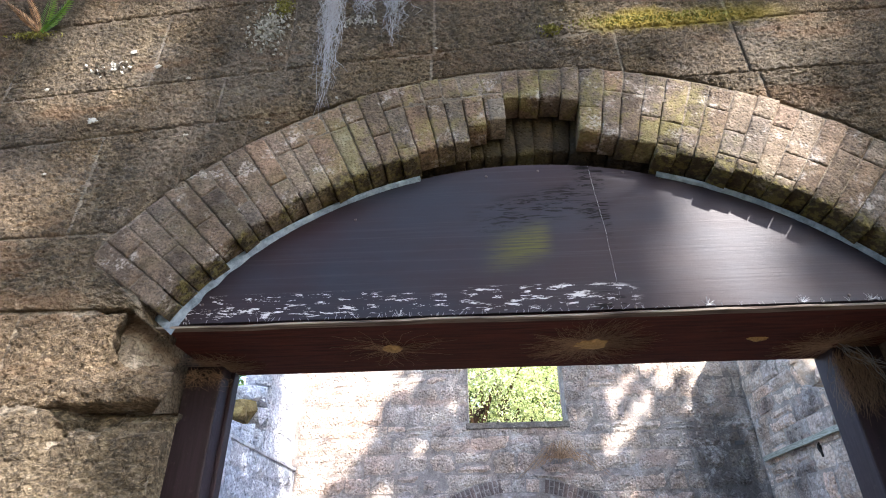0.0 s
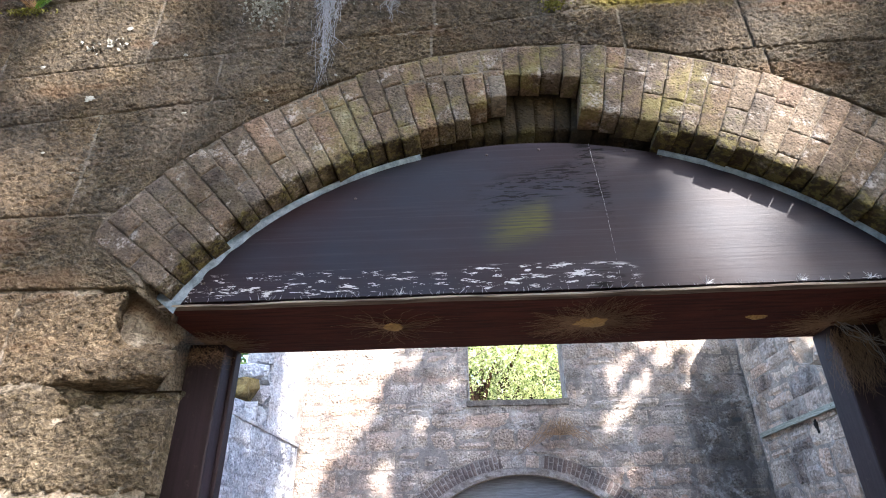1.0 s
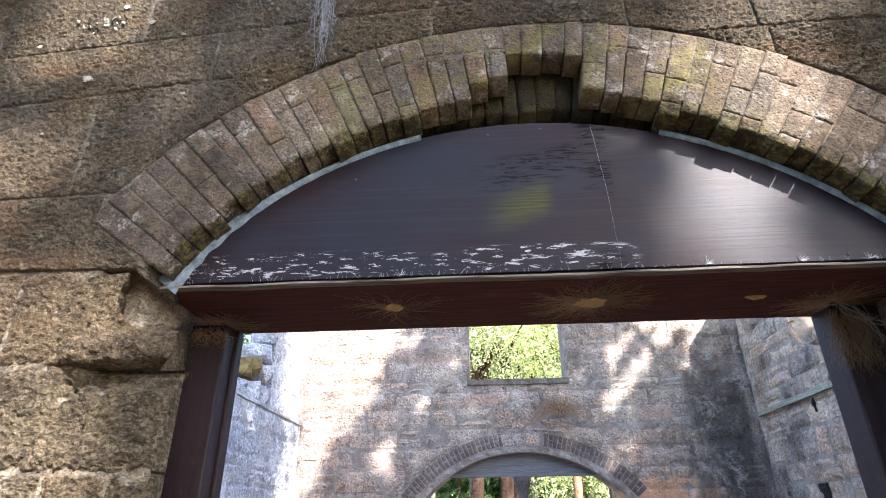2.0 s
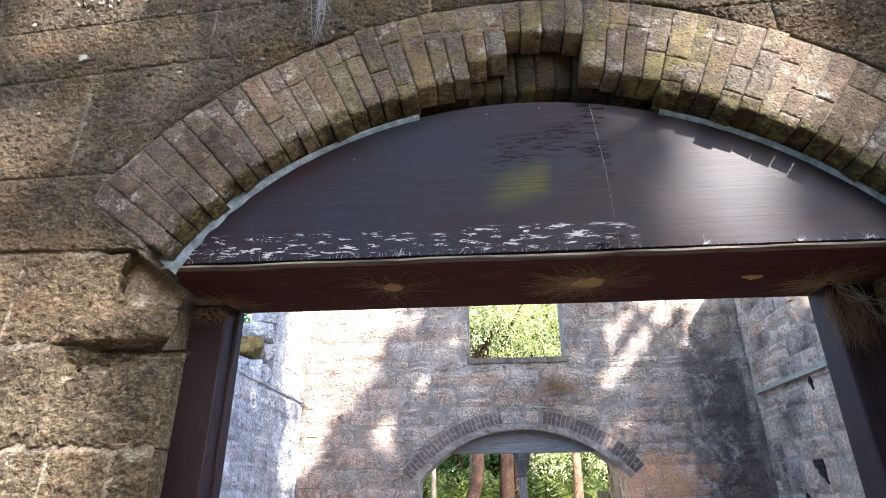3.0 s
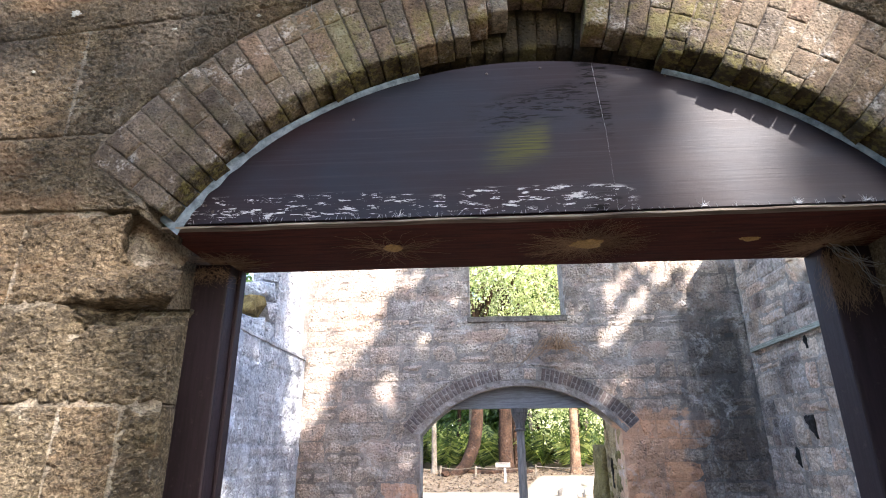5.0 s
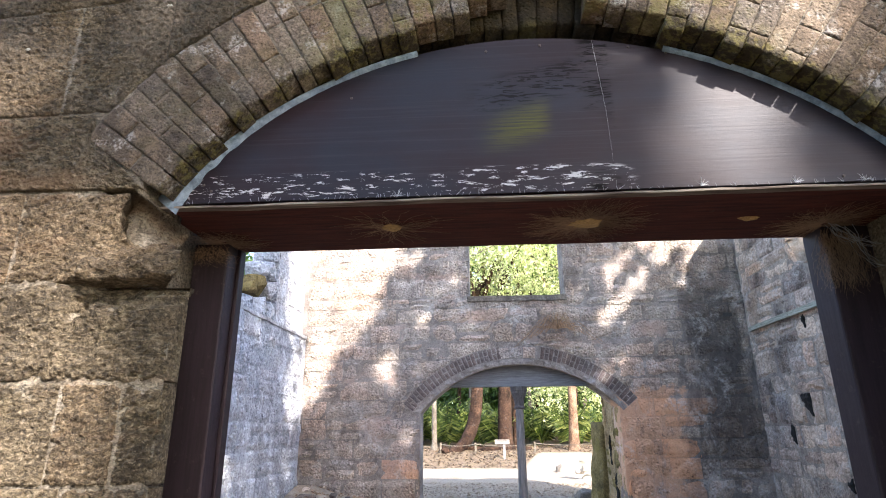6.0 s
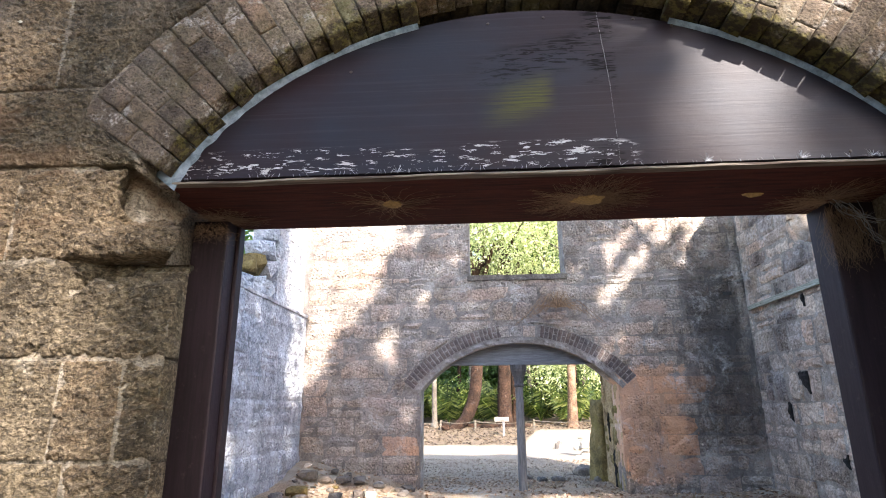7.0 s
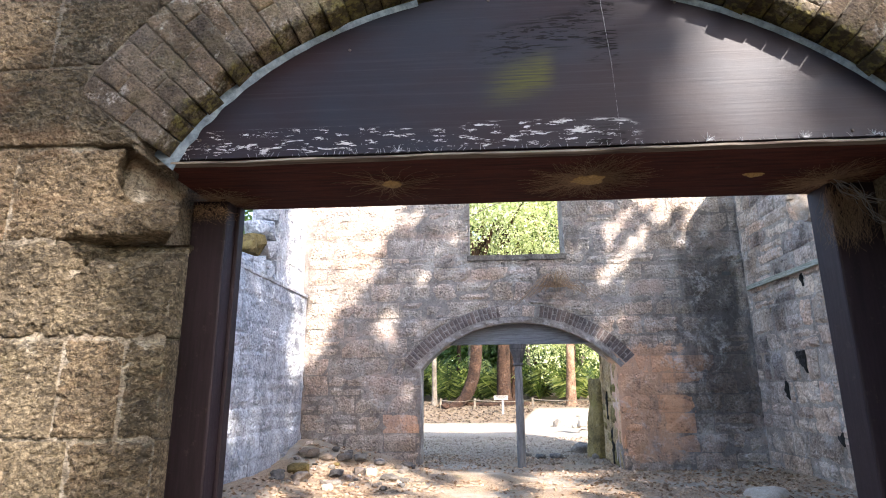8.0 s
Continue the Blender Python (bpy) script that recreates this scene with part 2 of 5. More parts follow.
def varnished_panel():
    """Dark brown gloss paint over plywood, with long grain, peeled flakes near the foot and a crackled patch."""
    k = Nodes("dark_gloss_panel")
    grain = k.noise(13, 6, 0.65, k.stretched(0.09, 1, 7.0), 0.5)
    hair = k.noise(60, 4, 0.7, k.stretched(0.06, 1, 3.0), 0.3)
    tone = k.noise(1.7, 4, 0.6, k.stretched(0.6, 1, 1.6))
    # bluish areas put the sky's sheen into the paint colour
    col = k.mix(k.step(tone, 0.35, 0.65), (0.018, 0.011, 0.014), (0.016, 0.018, 0.027))
    col = k.mix(k.math("MULTIPLY", k.step(grain, 0.48, 0.7), 0.4), col, (0.034, 0.031, 0.036))
    z, x = k.axis(2), k.axis(0)
    flake = k.step(k.noise(48, 6, 0.75, k.stretched(0.3, 1, 1.6), 0.3), 0.57, 0.585)
    band = k.math("MULTIPLY", k.step(z, 2.172, 2.19), k.math("SUBTRACT", 1.0, k.step(z, 2.23, 2.29)))
    some = k.math("MULTIPLY", k.step(k.noise(3.6, 3), 0.28, 0.5), k.math("SUBTRACT", 1.0, k.math("MULTIPLY", k.step(x, 0.25, 0.4), 0.8)))
    peel = k.math("MULTIPLY", flake, k.step(k.math("MULTIPLY", band, some), 0.2, 0.5))
    col = k.mix(peel, col, (0.4, 0.4, 0.41))
    # a soft-edged yellow-green patch near the middle
    green_patch = k.math("MULTIPLY", k.math("MULTIPLY", k.step(x, -0.16, 0.02), k.math("SUBTRACT", 1.0, k.step(x, 0.06, 0.13))), k.math("MULTIPLY", k.step(k.math("SUBTRACT", z, k.math("MULTIPLY", x, 0.3)), 2.31, 2.41), k.math("SUBTRACT", 1.0, k.step(k.math("SUBTRACT", z, k.math("MULTIPLY", x, 0.3)), 2.42, 2.52))))
    col = k.mix(k.math("MULTIPLY", k.math("MULTIPLY", green_patch, k.step(hair, 0.3, 0.6)), 0.8), col, (0.07, 0.072, 0.008))
    # crackled paint: a dense patch by the old join and thin fans running off from it
    wave = k.step(k.noise(12, 4, 0.65, k.stretched(0.8, 1, 6.5), 1.4), 0.5, 0.56)
    join = k.math("MULTIPLY", k.step(x, 0.19, 0.25), k.math("SUBTRACT", 1.0, k.step(x, 0.315, 0.33)))
    rows = k.step(k.math("ADD", k.noise(7, 3, 0.5, k.stretched(0.3, 1, 1)), k.math("MULTIPLY", k.step(z, 2.5, 2.6), 0.12)), 0.5, 0.6)
    fan = k.math("MULTIPLY", inside(k, x, -0.02, 0.2, 0.2), inside(k, k.math("SUBTRACT", z, k.math("MULTIPLY", x, 0.22)), 2.52, 2.6, 0.05))
    crack = k.math("MULTIPLY", wave, k.math("MAXIMUM", k.math("MULTIPLY", join, rows), k.math("MULTIPLY", fan, 0.8)))
    col = k.mix(k.math("MULTIPLY", crack, 0.95), col, (0.004, 0.0035, 0.0035))
    rough = k.math("ADD", k.math("ADD", 0.33, k.math("MULTIPLY", crack, 0.4)), k.math("ADD", k.math("MULTIPLY", grain, 0.2), k.math("MULTIPLY", peel, 0.4)))
    height = k.math("ADD", k.math("ADD", grain, k.math("MULTIPLY", hair, 0.4)), k.math("SUBTRACT", k.math("MULTIPLY", peel, 0.4), k.math("MULTIPLY", crack, 0.5)))
    return k.done(col, rough, height, 0.2, 0.0025, Specular_IOR_Level=0.13)


def painted_wood(name, a, b, rough=0.5, along="z"):
    k = Nodes(name)
    s = k.stretched(7, 7, 0.5) if along == "z" else k.stretched(0.5, 7, 7) if along == "x" else k.stretched(7, 0.5, 7)
    grain = k.noise(9, 5, 0.65, s, 0.3)
    dust = k.noise(26, 5, 0.75)
    col = k.mix(k.step(grain, 0.3, 0.7), a, b)
    col = k.mix(k.math("MULTIPLY", k.step(dust, 0.58, 0.75), 0.35), col, (0.12, 0.09, 0.075))
    return k.done(col, k.math("ADD", rough, k.math("MULTIPLY", dust, 0.25)), grain, 0.25, 0.004, Specular_IOR_Level=0.28)


def leaf_mat(name, a, b, c, rough=0.5):
    k = Nodes(name)
    col = k.ramp(k.island(), [(0.0, a), (0.5, b), (1.0, c)])
    mat = k.done(col, rough)
    tr = k.add("ShaderNodeBsdfTranslucent")
    k.put(tr.inputs["Color"], k.mix(1.0, col, (1.5, 1.6, 0.8), "MULTIPLY"))
    m = k.add("ShaderNodeMixShader")
    m.inputs[0].default_value = 0.4
    k.put(m.inputs[1], k.bsdf.outputs[0]), k.put(m.inputs[2], tr.outputs[0])
    k.put(k.tree.nodes["Material Output"].inputs["Surface"], m.outputs[0])
    return mat


def litter_mat(name, a, b, c, rough=0.85):
    k = Nodes(name)
    return k.done(k.ramp(k.island(), [(0.0, a), (0.5, b), (1.0, c)]), rough)


def ground_mat():
    k = Nodes("leaf_strewn_earth")
    big, mid, fine = k.noise(0.7, 5, 0.6), k.noise(7, 5, 0.7), k.noise(45, 4, 0.75)
    litter = k.ramp(fine, [(0.3, (0.12, 0.085, 0.055)), (0.48, (0.33, 0.235, 0.15)), (0.62, (0.48, 0.355, 0.235)), (0.75, (0.58, 0.47, 0.34))])
    dust = k.ramp(mid, [(0.3, (0.27, 0.225, 0.17)), (0.7, (0.44, 0.385, 0.305))])
    col = k.mix(k.step(big, 0.46, 0.6), litter, dust)
    gravel = k.ramp(fine, [(0.3, (0.15, 0.115, 0.08)), (0.5, (0.33, 0.265, 0.195)), (0.7, (0.52, 0.44, 0.34))])
    col = k.mix(k.step(k.axis(1), 9.9, 11.0), col, gravel)
    far = k.step(k.math("SUBTRACT", k.math("ADD", k.axis(1), k.math("MULTIPLY", mid, 1.2)), k.math("MULTIPLY", k.step(k.axis(0), 0.9, 2.2), 4.0)), 19.4, 20.4)
    col = k.mix(far, col, k.mix(0.7, litter, (0.09, 0.065, 0.04)))
    # ground in front of the ruin, out of view, darkened to cut its bounced light
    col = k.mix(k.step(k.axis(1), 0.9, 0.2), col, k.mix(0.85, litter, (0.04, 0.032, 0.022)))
    green = k.math("MULTIPLY", k.step(k.noise(1.1, 5, 0.7), 0.58, 0.68), 0.5)
    col = k.mix(green, col, (0.12, 0.12, 0.04))
    return k.done(col, 0.95, k.math("ADD", mid, fine), 0.9, 0.03)


def plain(name, color, rough=0.8, scale=30.0, spread=0.35):
    k = Nodes(name)
    n = k.noise(scale, 4, 0.7)
    dim = tuple(c * (1 - spread) for c in color)
    return k.done(k.mix(k.step(n, 0.3, 0.7), dim, color), rough, n, 0.3, 0.004)


CEMENT, PANEL = cement(), varnished_panel()
POST_WOOD = painted_wood("brown_painted_post", (0.015, 0.009, 0.011), (0.027, 0.016, 0.02), 0.45)
BEAM_WOOD = painted_wood("red_brown_painted_beam", (0.03, 0.007, 0.005), (0.085, 0.02, 0.013), 0.75, "x")
GREY_WOOD = painted_wood("weathered_grey_timber", (0.12, 0.12, 0.12), (0.24, 0.235, 0.23), 0.75)
DARK_WOOD = painted_wood("dark_weathered_timber", (0.06, 0.058, 0.06), (0.13, 0.128, 0.13), 0.75)
GREY_BOARD = painted_wood("grey_painted_board", (0.13, 0.14, 0.15), (0.24, 0.25, 0.27), 0.7, "x")
LATH_WOOD = painted_wood("lichened_batten_timber", (0.2, 0.21, 0.16), (0.42, 0.43, 0.36), 0.85, "y")
BARK = masonry("reddish_bark", (0.012, 0.007, 0.005), (0.055, 0.031, 0.02), (0.15, 0.085, 0.052), 0.3, 0.0, 7, 1.0, 0.08, 0.1)
# lighter tan bark, with the trunk's sunlight put into the colour
SUNLIT_BARK = masonry("sunlit_tan_bark", (0.06, 0.035, 0.022), (0.26, 0.16, 0.1), (0.42, 0.3, 0.2), 0.3, 0.0, 9, 1.0, 0.06, 0.2)
PALE_BARK = masonry("pale_bark", (0.06, 0.05, 0.04), (0.15, 0.13, 0.1), (0.28, 0.25, 0.2), 0.3, 0.0, 12, 1.0, 0.03, 0.2)
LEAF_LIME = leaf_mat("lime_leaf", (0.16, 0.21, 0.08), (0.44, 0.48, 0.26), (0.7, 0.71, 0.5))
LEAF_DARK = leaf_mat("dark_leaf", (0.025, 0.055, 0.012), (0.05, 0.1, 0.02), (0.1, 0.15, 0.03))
LEAF_PALM = leaf_mat("palm_leaf", (0.018, 0.04, 0.012), (0.09, 0.135, 0.032), (0.34, 0.37, 0.13), 0.4)
LEAF_DRY = litter_mat("dry_leaf", (0.16, 0.095, 0.055), (0.36, 0.23, 0.135), (0.54, 0.4, 0.27), 0.8)
LEAF_BROWN = litter_mat("brown_leaf", (0.04, 0.028, 0.02), (0.1, 0.07, 0.045), (0.2, 0.145, 0.095), 0.85)
TUFT = litter_mat("dry_orange_grass", (0.14, 0.08, 0.04), (0.3, 0.17, 0.085), (0.42, 0.27, 0.14))
GRAVEL = litter_mat("gravel_bits", (0.2, 0.14, 0.095), (0.31, 0.235, 0.165), (0.44, 0.355, 0.26), 0.9)
FERN_GREEN = leaf_mat("fern_green", (0.07, 0.15, 0.02), (0.11, 0.22, 0.03), (0.17, 0.27, 0.05))
MOSS_GREY = plain("grey_hanging_moss", (0.27, 0.28, 0.3), 0.9, 60)
WEB = plain("dusty_web", (0.3, 0.2, 0.13), 0.9, 80)
WEB_PALE = plain("pale_web", (0.5, 0.52, 0.54), 0.8, 80)
NEST = plain("tan_nest_fibre", (0.5, 0.33, 0.14), 0.9, 120, 0.5)
LICHEN = plain("crusty_lichen", (0.31, 0.31, 0.27), 0.95, 150, 0.4)
MOSS_GREEN = plain("cushion_moss", (0.2, 0.19, 0.03), 0.95, 90, 0.6)
SIGN_PAINT = plain("cream_sign_paint", (0.3, 0.265, 0.22), 0.6, 25, 0.15)
INK = plain("ink_and_socket_shade", (0.05, 0.05, 0.05), 0.6)
# colour of the patches that replace the shade inside wall holes
HOLE_SHADE = plain("hole_shade", (0.02, 0.017, 0.014), 0.95, 40, 0.5)
RUST = plain("rusted_nail", (0.05, 0.035, 0.03), 0.6)


# ---- mesh helpers ----
def mesh_object(name, verts, faces, mat, parent=None, label="", smooth=False):
    me = bpy.data.meshes.new(name)
    me.from_pydata([tuple(v) for v in verts], [], faces)
    me.materials.append(mat)
    if smooth:
        me.polygons.foreach_set("use_smooth", [True] * len(me.polygons))
    me.update()
    ob = new(name, me)
    ob.parent = parent
    if label:
        tagged(ob, label)
    return ob


def part(name, bm, mat, parent, label="", smooth=False):
    me = bpy.data.meshes.new(name)
    bm.to_mesh(me)
    bm.free()
    me.materials.append(mat)
    if smooth:
        me.polygons.foreach_set("use_smooth", [True] * len(me.polygons))
    ob = new(name, me)
    ob.parent = parent
    if label:
        tagged(ob, label)
    return ob


def thing(name, label, category, group="", kind=""):
    return tagged(new(name), label, category, group, kind)


def beam(x0, x1, y0, y1, z0, z1, bevel=0.006, cuts=0, rough=0.0):
    """A bevelled timber as a bmesh, with a slightly uneven surface."""
    bm = bmesh.new()
    bmesh.ops.create_cube(bm, size=1)
    for v in bm.verts:
        v.co = Vector((x0 + (v.co.x + 0.5) * (x1 - x0), y0 + (v.co.y + 0.5) * (y1 - y0), z0 + (v.co.z + 0.5) * (z1 - z0)))
    bmesh.ops.bevel(bm, geom=bm.edges[:], offset=bevel, segments=2, affect="EDGES", profile=0.6)
    if cuts:
        long = [e for e in bm.edges if e.calc_length() > 0.5]
        bmesh.ops.subdivide_edges(bm, edges=long, cuts=cuts, use_grid_fill=True)
        for v in bm.verts:
            n = noise.noise_vector(v.co * 5.0)
            v.co += n * rough
    return bm


def ashlar(name, u0, u1, bottom, top, cell, amp, place, mat, parent, gap=0.006, depth=0.06, edge=0.012, freq=9.0, extra=None, label="", smooth=True):
    """One stone: a rough face between two edge lines, with rounded arrises and sides that run back into the wall."""
    u0, u1 = u0 + gap, u1 - gap
    if u1 - u0 < 0.03:
        return None
    nu = max(2, math.ceil((u1 - u0) / cell))
    us = [u0 + (u1 - u0) * i / nu for i in range(nu + 1)]
    lo, hi = [bottom(u) + gap for u in us], [top(u) - gap for u in us]
    if max(h - l for l, h in zip(lo, hi)) < 0.03:
        return None
    nv = max(2, math.ceil(max(h - l for l, h in zip(lo, hi)) / cell))
    seed = Vector((random.uniform(-50, 50), random.uniform(-50, 50), random.uniform(-50, 50)))
    proud = random.uniform(-0.35, 0.35) * edge
    verts = []
    for i, u in enumerate(us):
        h = max(hi[i] - lo[i], 0.0)
        for j in range(nv + 1):
            v = lo[i] + h * j / nv
            p = Vector((u * 0.8, v * 1.2, 0)) * freq
            d = proud
            if amp:
                d += amp * (noise.fractal(p + seed, 0.9, 2.1, 4) + 0.6 * noise.noise(p * 3.3 + seed))
            e = min(u - us[0], us[-1] - u, v - lo[i], hi[i] - v)
            wob = 1.0 + 0.8 * noise.noise(p * 0.7 - seed)
            d -= edge * wob * math.exp(-max(e, 0) / (edge * 0.8))
            if extra:
                d += extra(u, v)
            k = 0.35 * edge
            verts.append(place(u + k * noise.noise(p * 0.5 + seed), d, v + k * noise.noise(p * 0.5 - seed)))
    w = nv + 1
    faces = [(i * w + j, (i + 1) * w + j, (i + 1) * w + j + 1, i * w + j + 1) for i in range(nu) for j in range(nv)]
    ring = [i * w for i in range(nu)] + [nu * w + j for j in range(nv)] + [i * w + nv for i in range(nu, 0, -1)] + [j for j in range(nv, 0, -1)]
    base = len(verts)
    for r in ring:
        i, j = divmod(r, w)
        h = max(hi[i] - lo[i], 0.0)
        verts.append(place(us[i], -depth, lo[i] + h * j / nv))
    m = len(ring)
    for a in range(m):
        b = (a + 1) % m
        faces.append((ring[b], ring[a], base + a, base + b))
    return mesh_object(name, verts, faces, mat, parent, label, smooth)


def leaves(name, centers, size, mat, parent=None, seed=1, flat=0.0, slim=0.55):
    """Many small folded leaves, one four-cornered blade at each centre."""
    rng = np.random.default_rng(seed)
    c = np.asarray(centers, float)
    n = len(c)
    a = rng.normal(size=(n, 3))
    a[:, 2] *= 1 - flat
    a /= np.linalg.norm(a, axis=1)[:, None]
    b = rng.normal(size=(n, 3))
    b[:, 2] *= 1 - flat
    b -= a * (a * b).sum(1)[:, None]
    b /= np.linalg.norm(b, axis=1)[:, None]
    s = size * rng.uniform(0.6, 1.4, (n, 1))
    nrm = np.cross(a, b)
    v = np.stack([c - a * s, c + b * s * slim - nrm * s * 0.15, c + a * s, c - b * s * slim - nrm * s * 0.15], 1).reshape(-1, 3)
    f = [(4 * i, 4 * i + 1, 4 * i + 2, 4 * i + 3) for i in range(n)]
    return mesh_object(name, v.tolist(), f, mat, parent)


def strands(name, lines, radius, mat, parent=None, label=""):
    """Thin three-sided threads along lines of points, in one mesh."""
    verts, faces = [], []
    for pts in lines:
        pts = [Vector(p) for p in pts]
        start = len(verts)
        for i, p in enumerate(pts):
            d = (pts[min(i + 1, len(pts) - 1)] - pts[max(i - 1, 0)]).normalized()
            s = d.cross(Vector((0.3, 0.9, 0.2))).normalized()
            t = d.cross(s)
            r = radius * (1.0 - 0.6 * i / max(1, len(pts) - 1))
            for k in range(3):
                a = k * 2.0944
                verts.append(p + s * (r * math.cos(a)) + t * (r * math.sin(a)))
        for i in range(len(pts) - 1):
            for k in range(3):
                q = start + 3 * i
                faces.append((q + k, q + (k + 1) % 3, q + 3 + (k + 1) % 3, q + 3 + k))
    return mesh_object(name, verts, faces, mat, parent, label)


def rock(name, x, y, z, sx, sy, sz, mat, label, category="rock", group="", seed=0, rough=0.22, square=0.28):
    bm = bmesh.new()
    bmesh.ops.create_icosphere(bm, subdivisions=3, radius=1)
    off = Vector((seed * 7.3, seed * 3.1, seed * 1.7))
    for v in bm.verts:
        n = noise.fractal(v.co * 1.3 + off, 0.8, 2.0, 4)
        q = v.co * (1 + rough * n * 2)
        m = max(abs(q.x), abs(q.y), abs(q.z))
        q = q * (1 - square + square / max(m, 0.3))
        v.co = Vector((q.x * sx, q.y * sy, max(q.z, -0.45) * sz))
    me = bpy.data.meshes.new(name)
    bm.to_mesh(me)
    bm.free()
    me.materials.append(mat)
    me.polygons.foreach_set("use_smooth", [True] * len(me.polygons))
    ob = new(name, me)
    ob.matrix_world = pose(x, y, z + 0.4 * sz, 0, 0, seed * 47)
    return tagged(ob, label, category, group)


def chunk(name, x, y, z, sx, sy, sz, mat, label, category, group, seed, blocky=0.75):
    """An angular broken stone: the hull of scattered corners with worn edges; x, y, z is the middle of its foot."""
    rg = random.Random(seed)
    bm = bmesh.new()
    for k in range(22):
        v = Vector((rg.uniform(-1, 1), rg.uniform(-1, 1), rg.uniform(-1, 1)))
        m = max(abs(v.x), abs(v.y), abs(v.z))
        bm.verts.new(v * (blocky / m + (1 - blocky) / max(v.length, 0.2)))
    hull = bmesh.ops.convex_hull(bm, input=bm.verts[:])
    bmesh.ops.delete(bm, geom=[v for v in hull["geom_interior"] if isinstance(v, bmesh.types.BMVert)], context="VERTS")
    bmesh.ops.bevel(bm, geom=bm.edges[:], offset=0.07, segments=1, affect="EDGES", clamp_overlap=True)
    for v in bm.verts:
        v.co = Vector((v.co.x * sx, v.co.y * sy, (v.co.z + 1) * sz))
    ob = part(name, bm, mat, None)
    ob.matrix_world = pose(x, y, z, 0, 0, rg.uniform(-25, 25))
    return tagged(ob, label, category, group)


# ---- plan ----
FAR_Y, WEST_X, EAST_X = 9.2, -3.56, 4.77
FX, FZ, F_OUT, F_IN = 0.527, 0.2, 2.78, 2.43       # far arch
WALL_TOP = 4.4


def arc(x, cx, cz, r):
    q = r * r - (x - cx) ** 2
    return cz + math.sqrt(q) if q > 0 else -1e3


def lines(*pts):
    def f(x):
        for (xa, za), (xb, zb) in zip(pts, pts[1:]):
            if x <= xb or (xb, zb) == pts[-1]:
                return za + (zb - za) * (x - xa) / (xb - xa)
    return f


def near_place(u, d, z):
    return (u, -d, z)


def far_place(u, d, z):
    return (u, FAR_Y - d, z)


def west_place(u, d, z):
    return (WEST_X + d, u, z)


def east_place(u, d, z):
    return (EAST_X - d, u, z)


# ---- ground: one sheet to the horizon ----
def ground_height(x, y):
    h = 0.0
    h += 0.25 * max(0.0, min(1.0, (y - 14) / 6)) + 0.42 * max(0.0, min(1.0, (y - 20) / 4)) + 0.5 * max(0.0, min(1.0, (y - 24) / 14))
    h += 0.46 * math.exp(-((x + 3.4) / 1.0) ** 2 - ((y - 9.4) / 1.1) ** 2)
    h += 0.22 * math.exp(-((x + 2.1) / 0.7) ** 2 - ((y - 9.35) / 0.5) ** 2)
    h += 0.22 * math.exp(-((x + 3.6) / 0.6) ** 2 - ((y - 6.5) / 3.0) ** 2)
    h += 0.1 * math.exp(-((x - 4.8) / 0.5) ** 2 - ((y - 8.0) / 3.0) ** 2)
    h += 0.03 * noise.fractal(Vector((x * 1.1, y * 1.1, 0)), 0.9, 2.0, 3) if -12 < y < 60 else 0.0
    return h


def spaced(a, b, lo, hi, fine, coarse):
    out, v = [], lo
    while v < hi:
        out.append(v)
        v += fine
    left, v, s = [], lo, fine
    while v > a:
        s *= coarse
        v -= s
        left.append(max(v, a))
    right, v, s = [hi], hi, fine
    while v < b:
        s *= coarse
        v += s
        right.append(min(v, b))
    return left[::-1] + out + right


gx, gy = spaced(-600, 600, -4.5, 6.0, 0.12, 1.25), spaced(-600, 900, 4.0, 24.0, 0.14, 1.25)
gv = [(x, y, ground_height(x, y)) for y in gy for x in gx]
gw = len(gx)
gf = [(j * gw + i, j * gw + i + 1, (j + 1) * gw + i + 1, (j + 1) * gw + i) for j in range(len(gy) - 1) for i in range(gw - 1)]
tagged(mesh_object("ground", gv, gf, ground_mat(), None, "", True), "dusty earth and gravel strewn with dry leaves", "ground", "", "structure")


# ---- walls ----
def slab(name, columns, y0, y1, mat, label, axis="y"):
    """A thick wall from columns of (u, low, high); where low or high jumps, a column is given twice."""
    verts, faces = [], []
    for u, lo, hi in columns:
        for d in (y0, y1):
            for z in (lo, hi):
                verts.append((u, d, z) if axis == "y" else (d, u, z))
    for i in range(len(columns) - 1):
        a, b = 4 * i, 4 * i + 4
        faces += [(a, b, b + 1, a + 1), (a + 2, a + 3, b + 3, b + 2), (a, a + 2, b + 2, b), (a + 1, b + 1, b + 3, a + 3)]
    n = 4 * len(columns) - 4
    faces += [(0, 1, 3, 2), (n, n + 2, n + 3, n + 1)]
    bm = bmesh.new()
    vs = [bm.verts.new(v) for v in verts]
    for f in faces:
        try:
            bm.faces.new([vs[k] for k in f])
        except ValueError:
            pass
    bmesh.ops.recalc_face_normals(bm, faces=bm.faces[:])
    return tagged(part(name, bm, mat, None), label, "wall", "", "structure")


JAMB = 1.31
cols = [(-9.0, -0.3, WALL_TOP), (-JAMB, -0.3, WALL_TOP)]
for i in range(41):
    x = -JAMB + 2 * JAMB * i / 40
    cols.append((x, arc(x, AX, AZ, A_OUT - 0.06), WALL_TOP))
cols += [(JAMB, -0.3, WALL_TOP), (9.0, -0.3, WALL_TOP)]
wall_south = slab("wall_south", cols, 0.14, 0.66, MORTAR, "thick ruined wall of rough tooled sandstone blocks with mossy mortar")

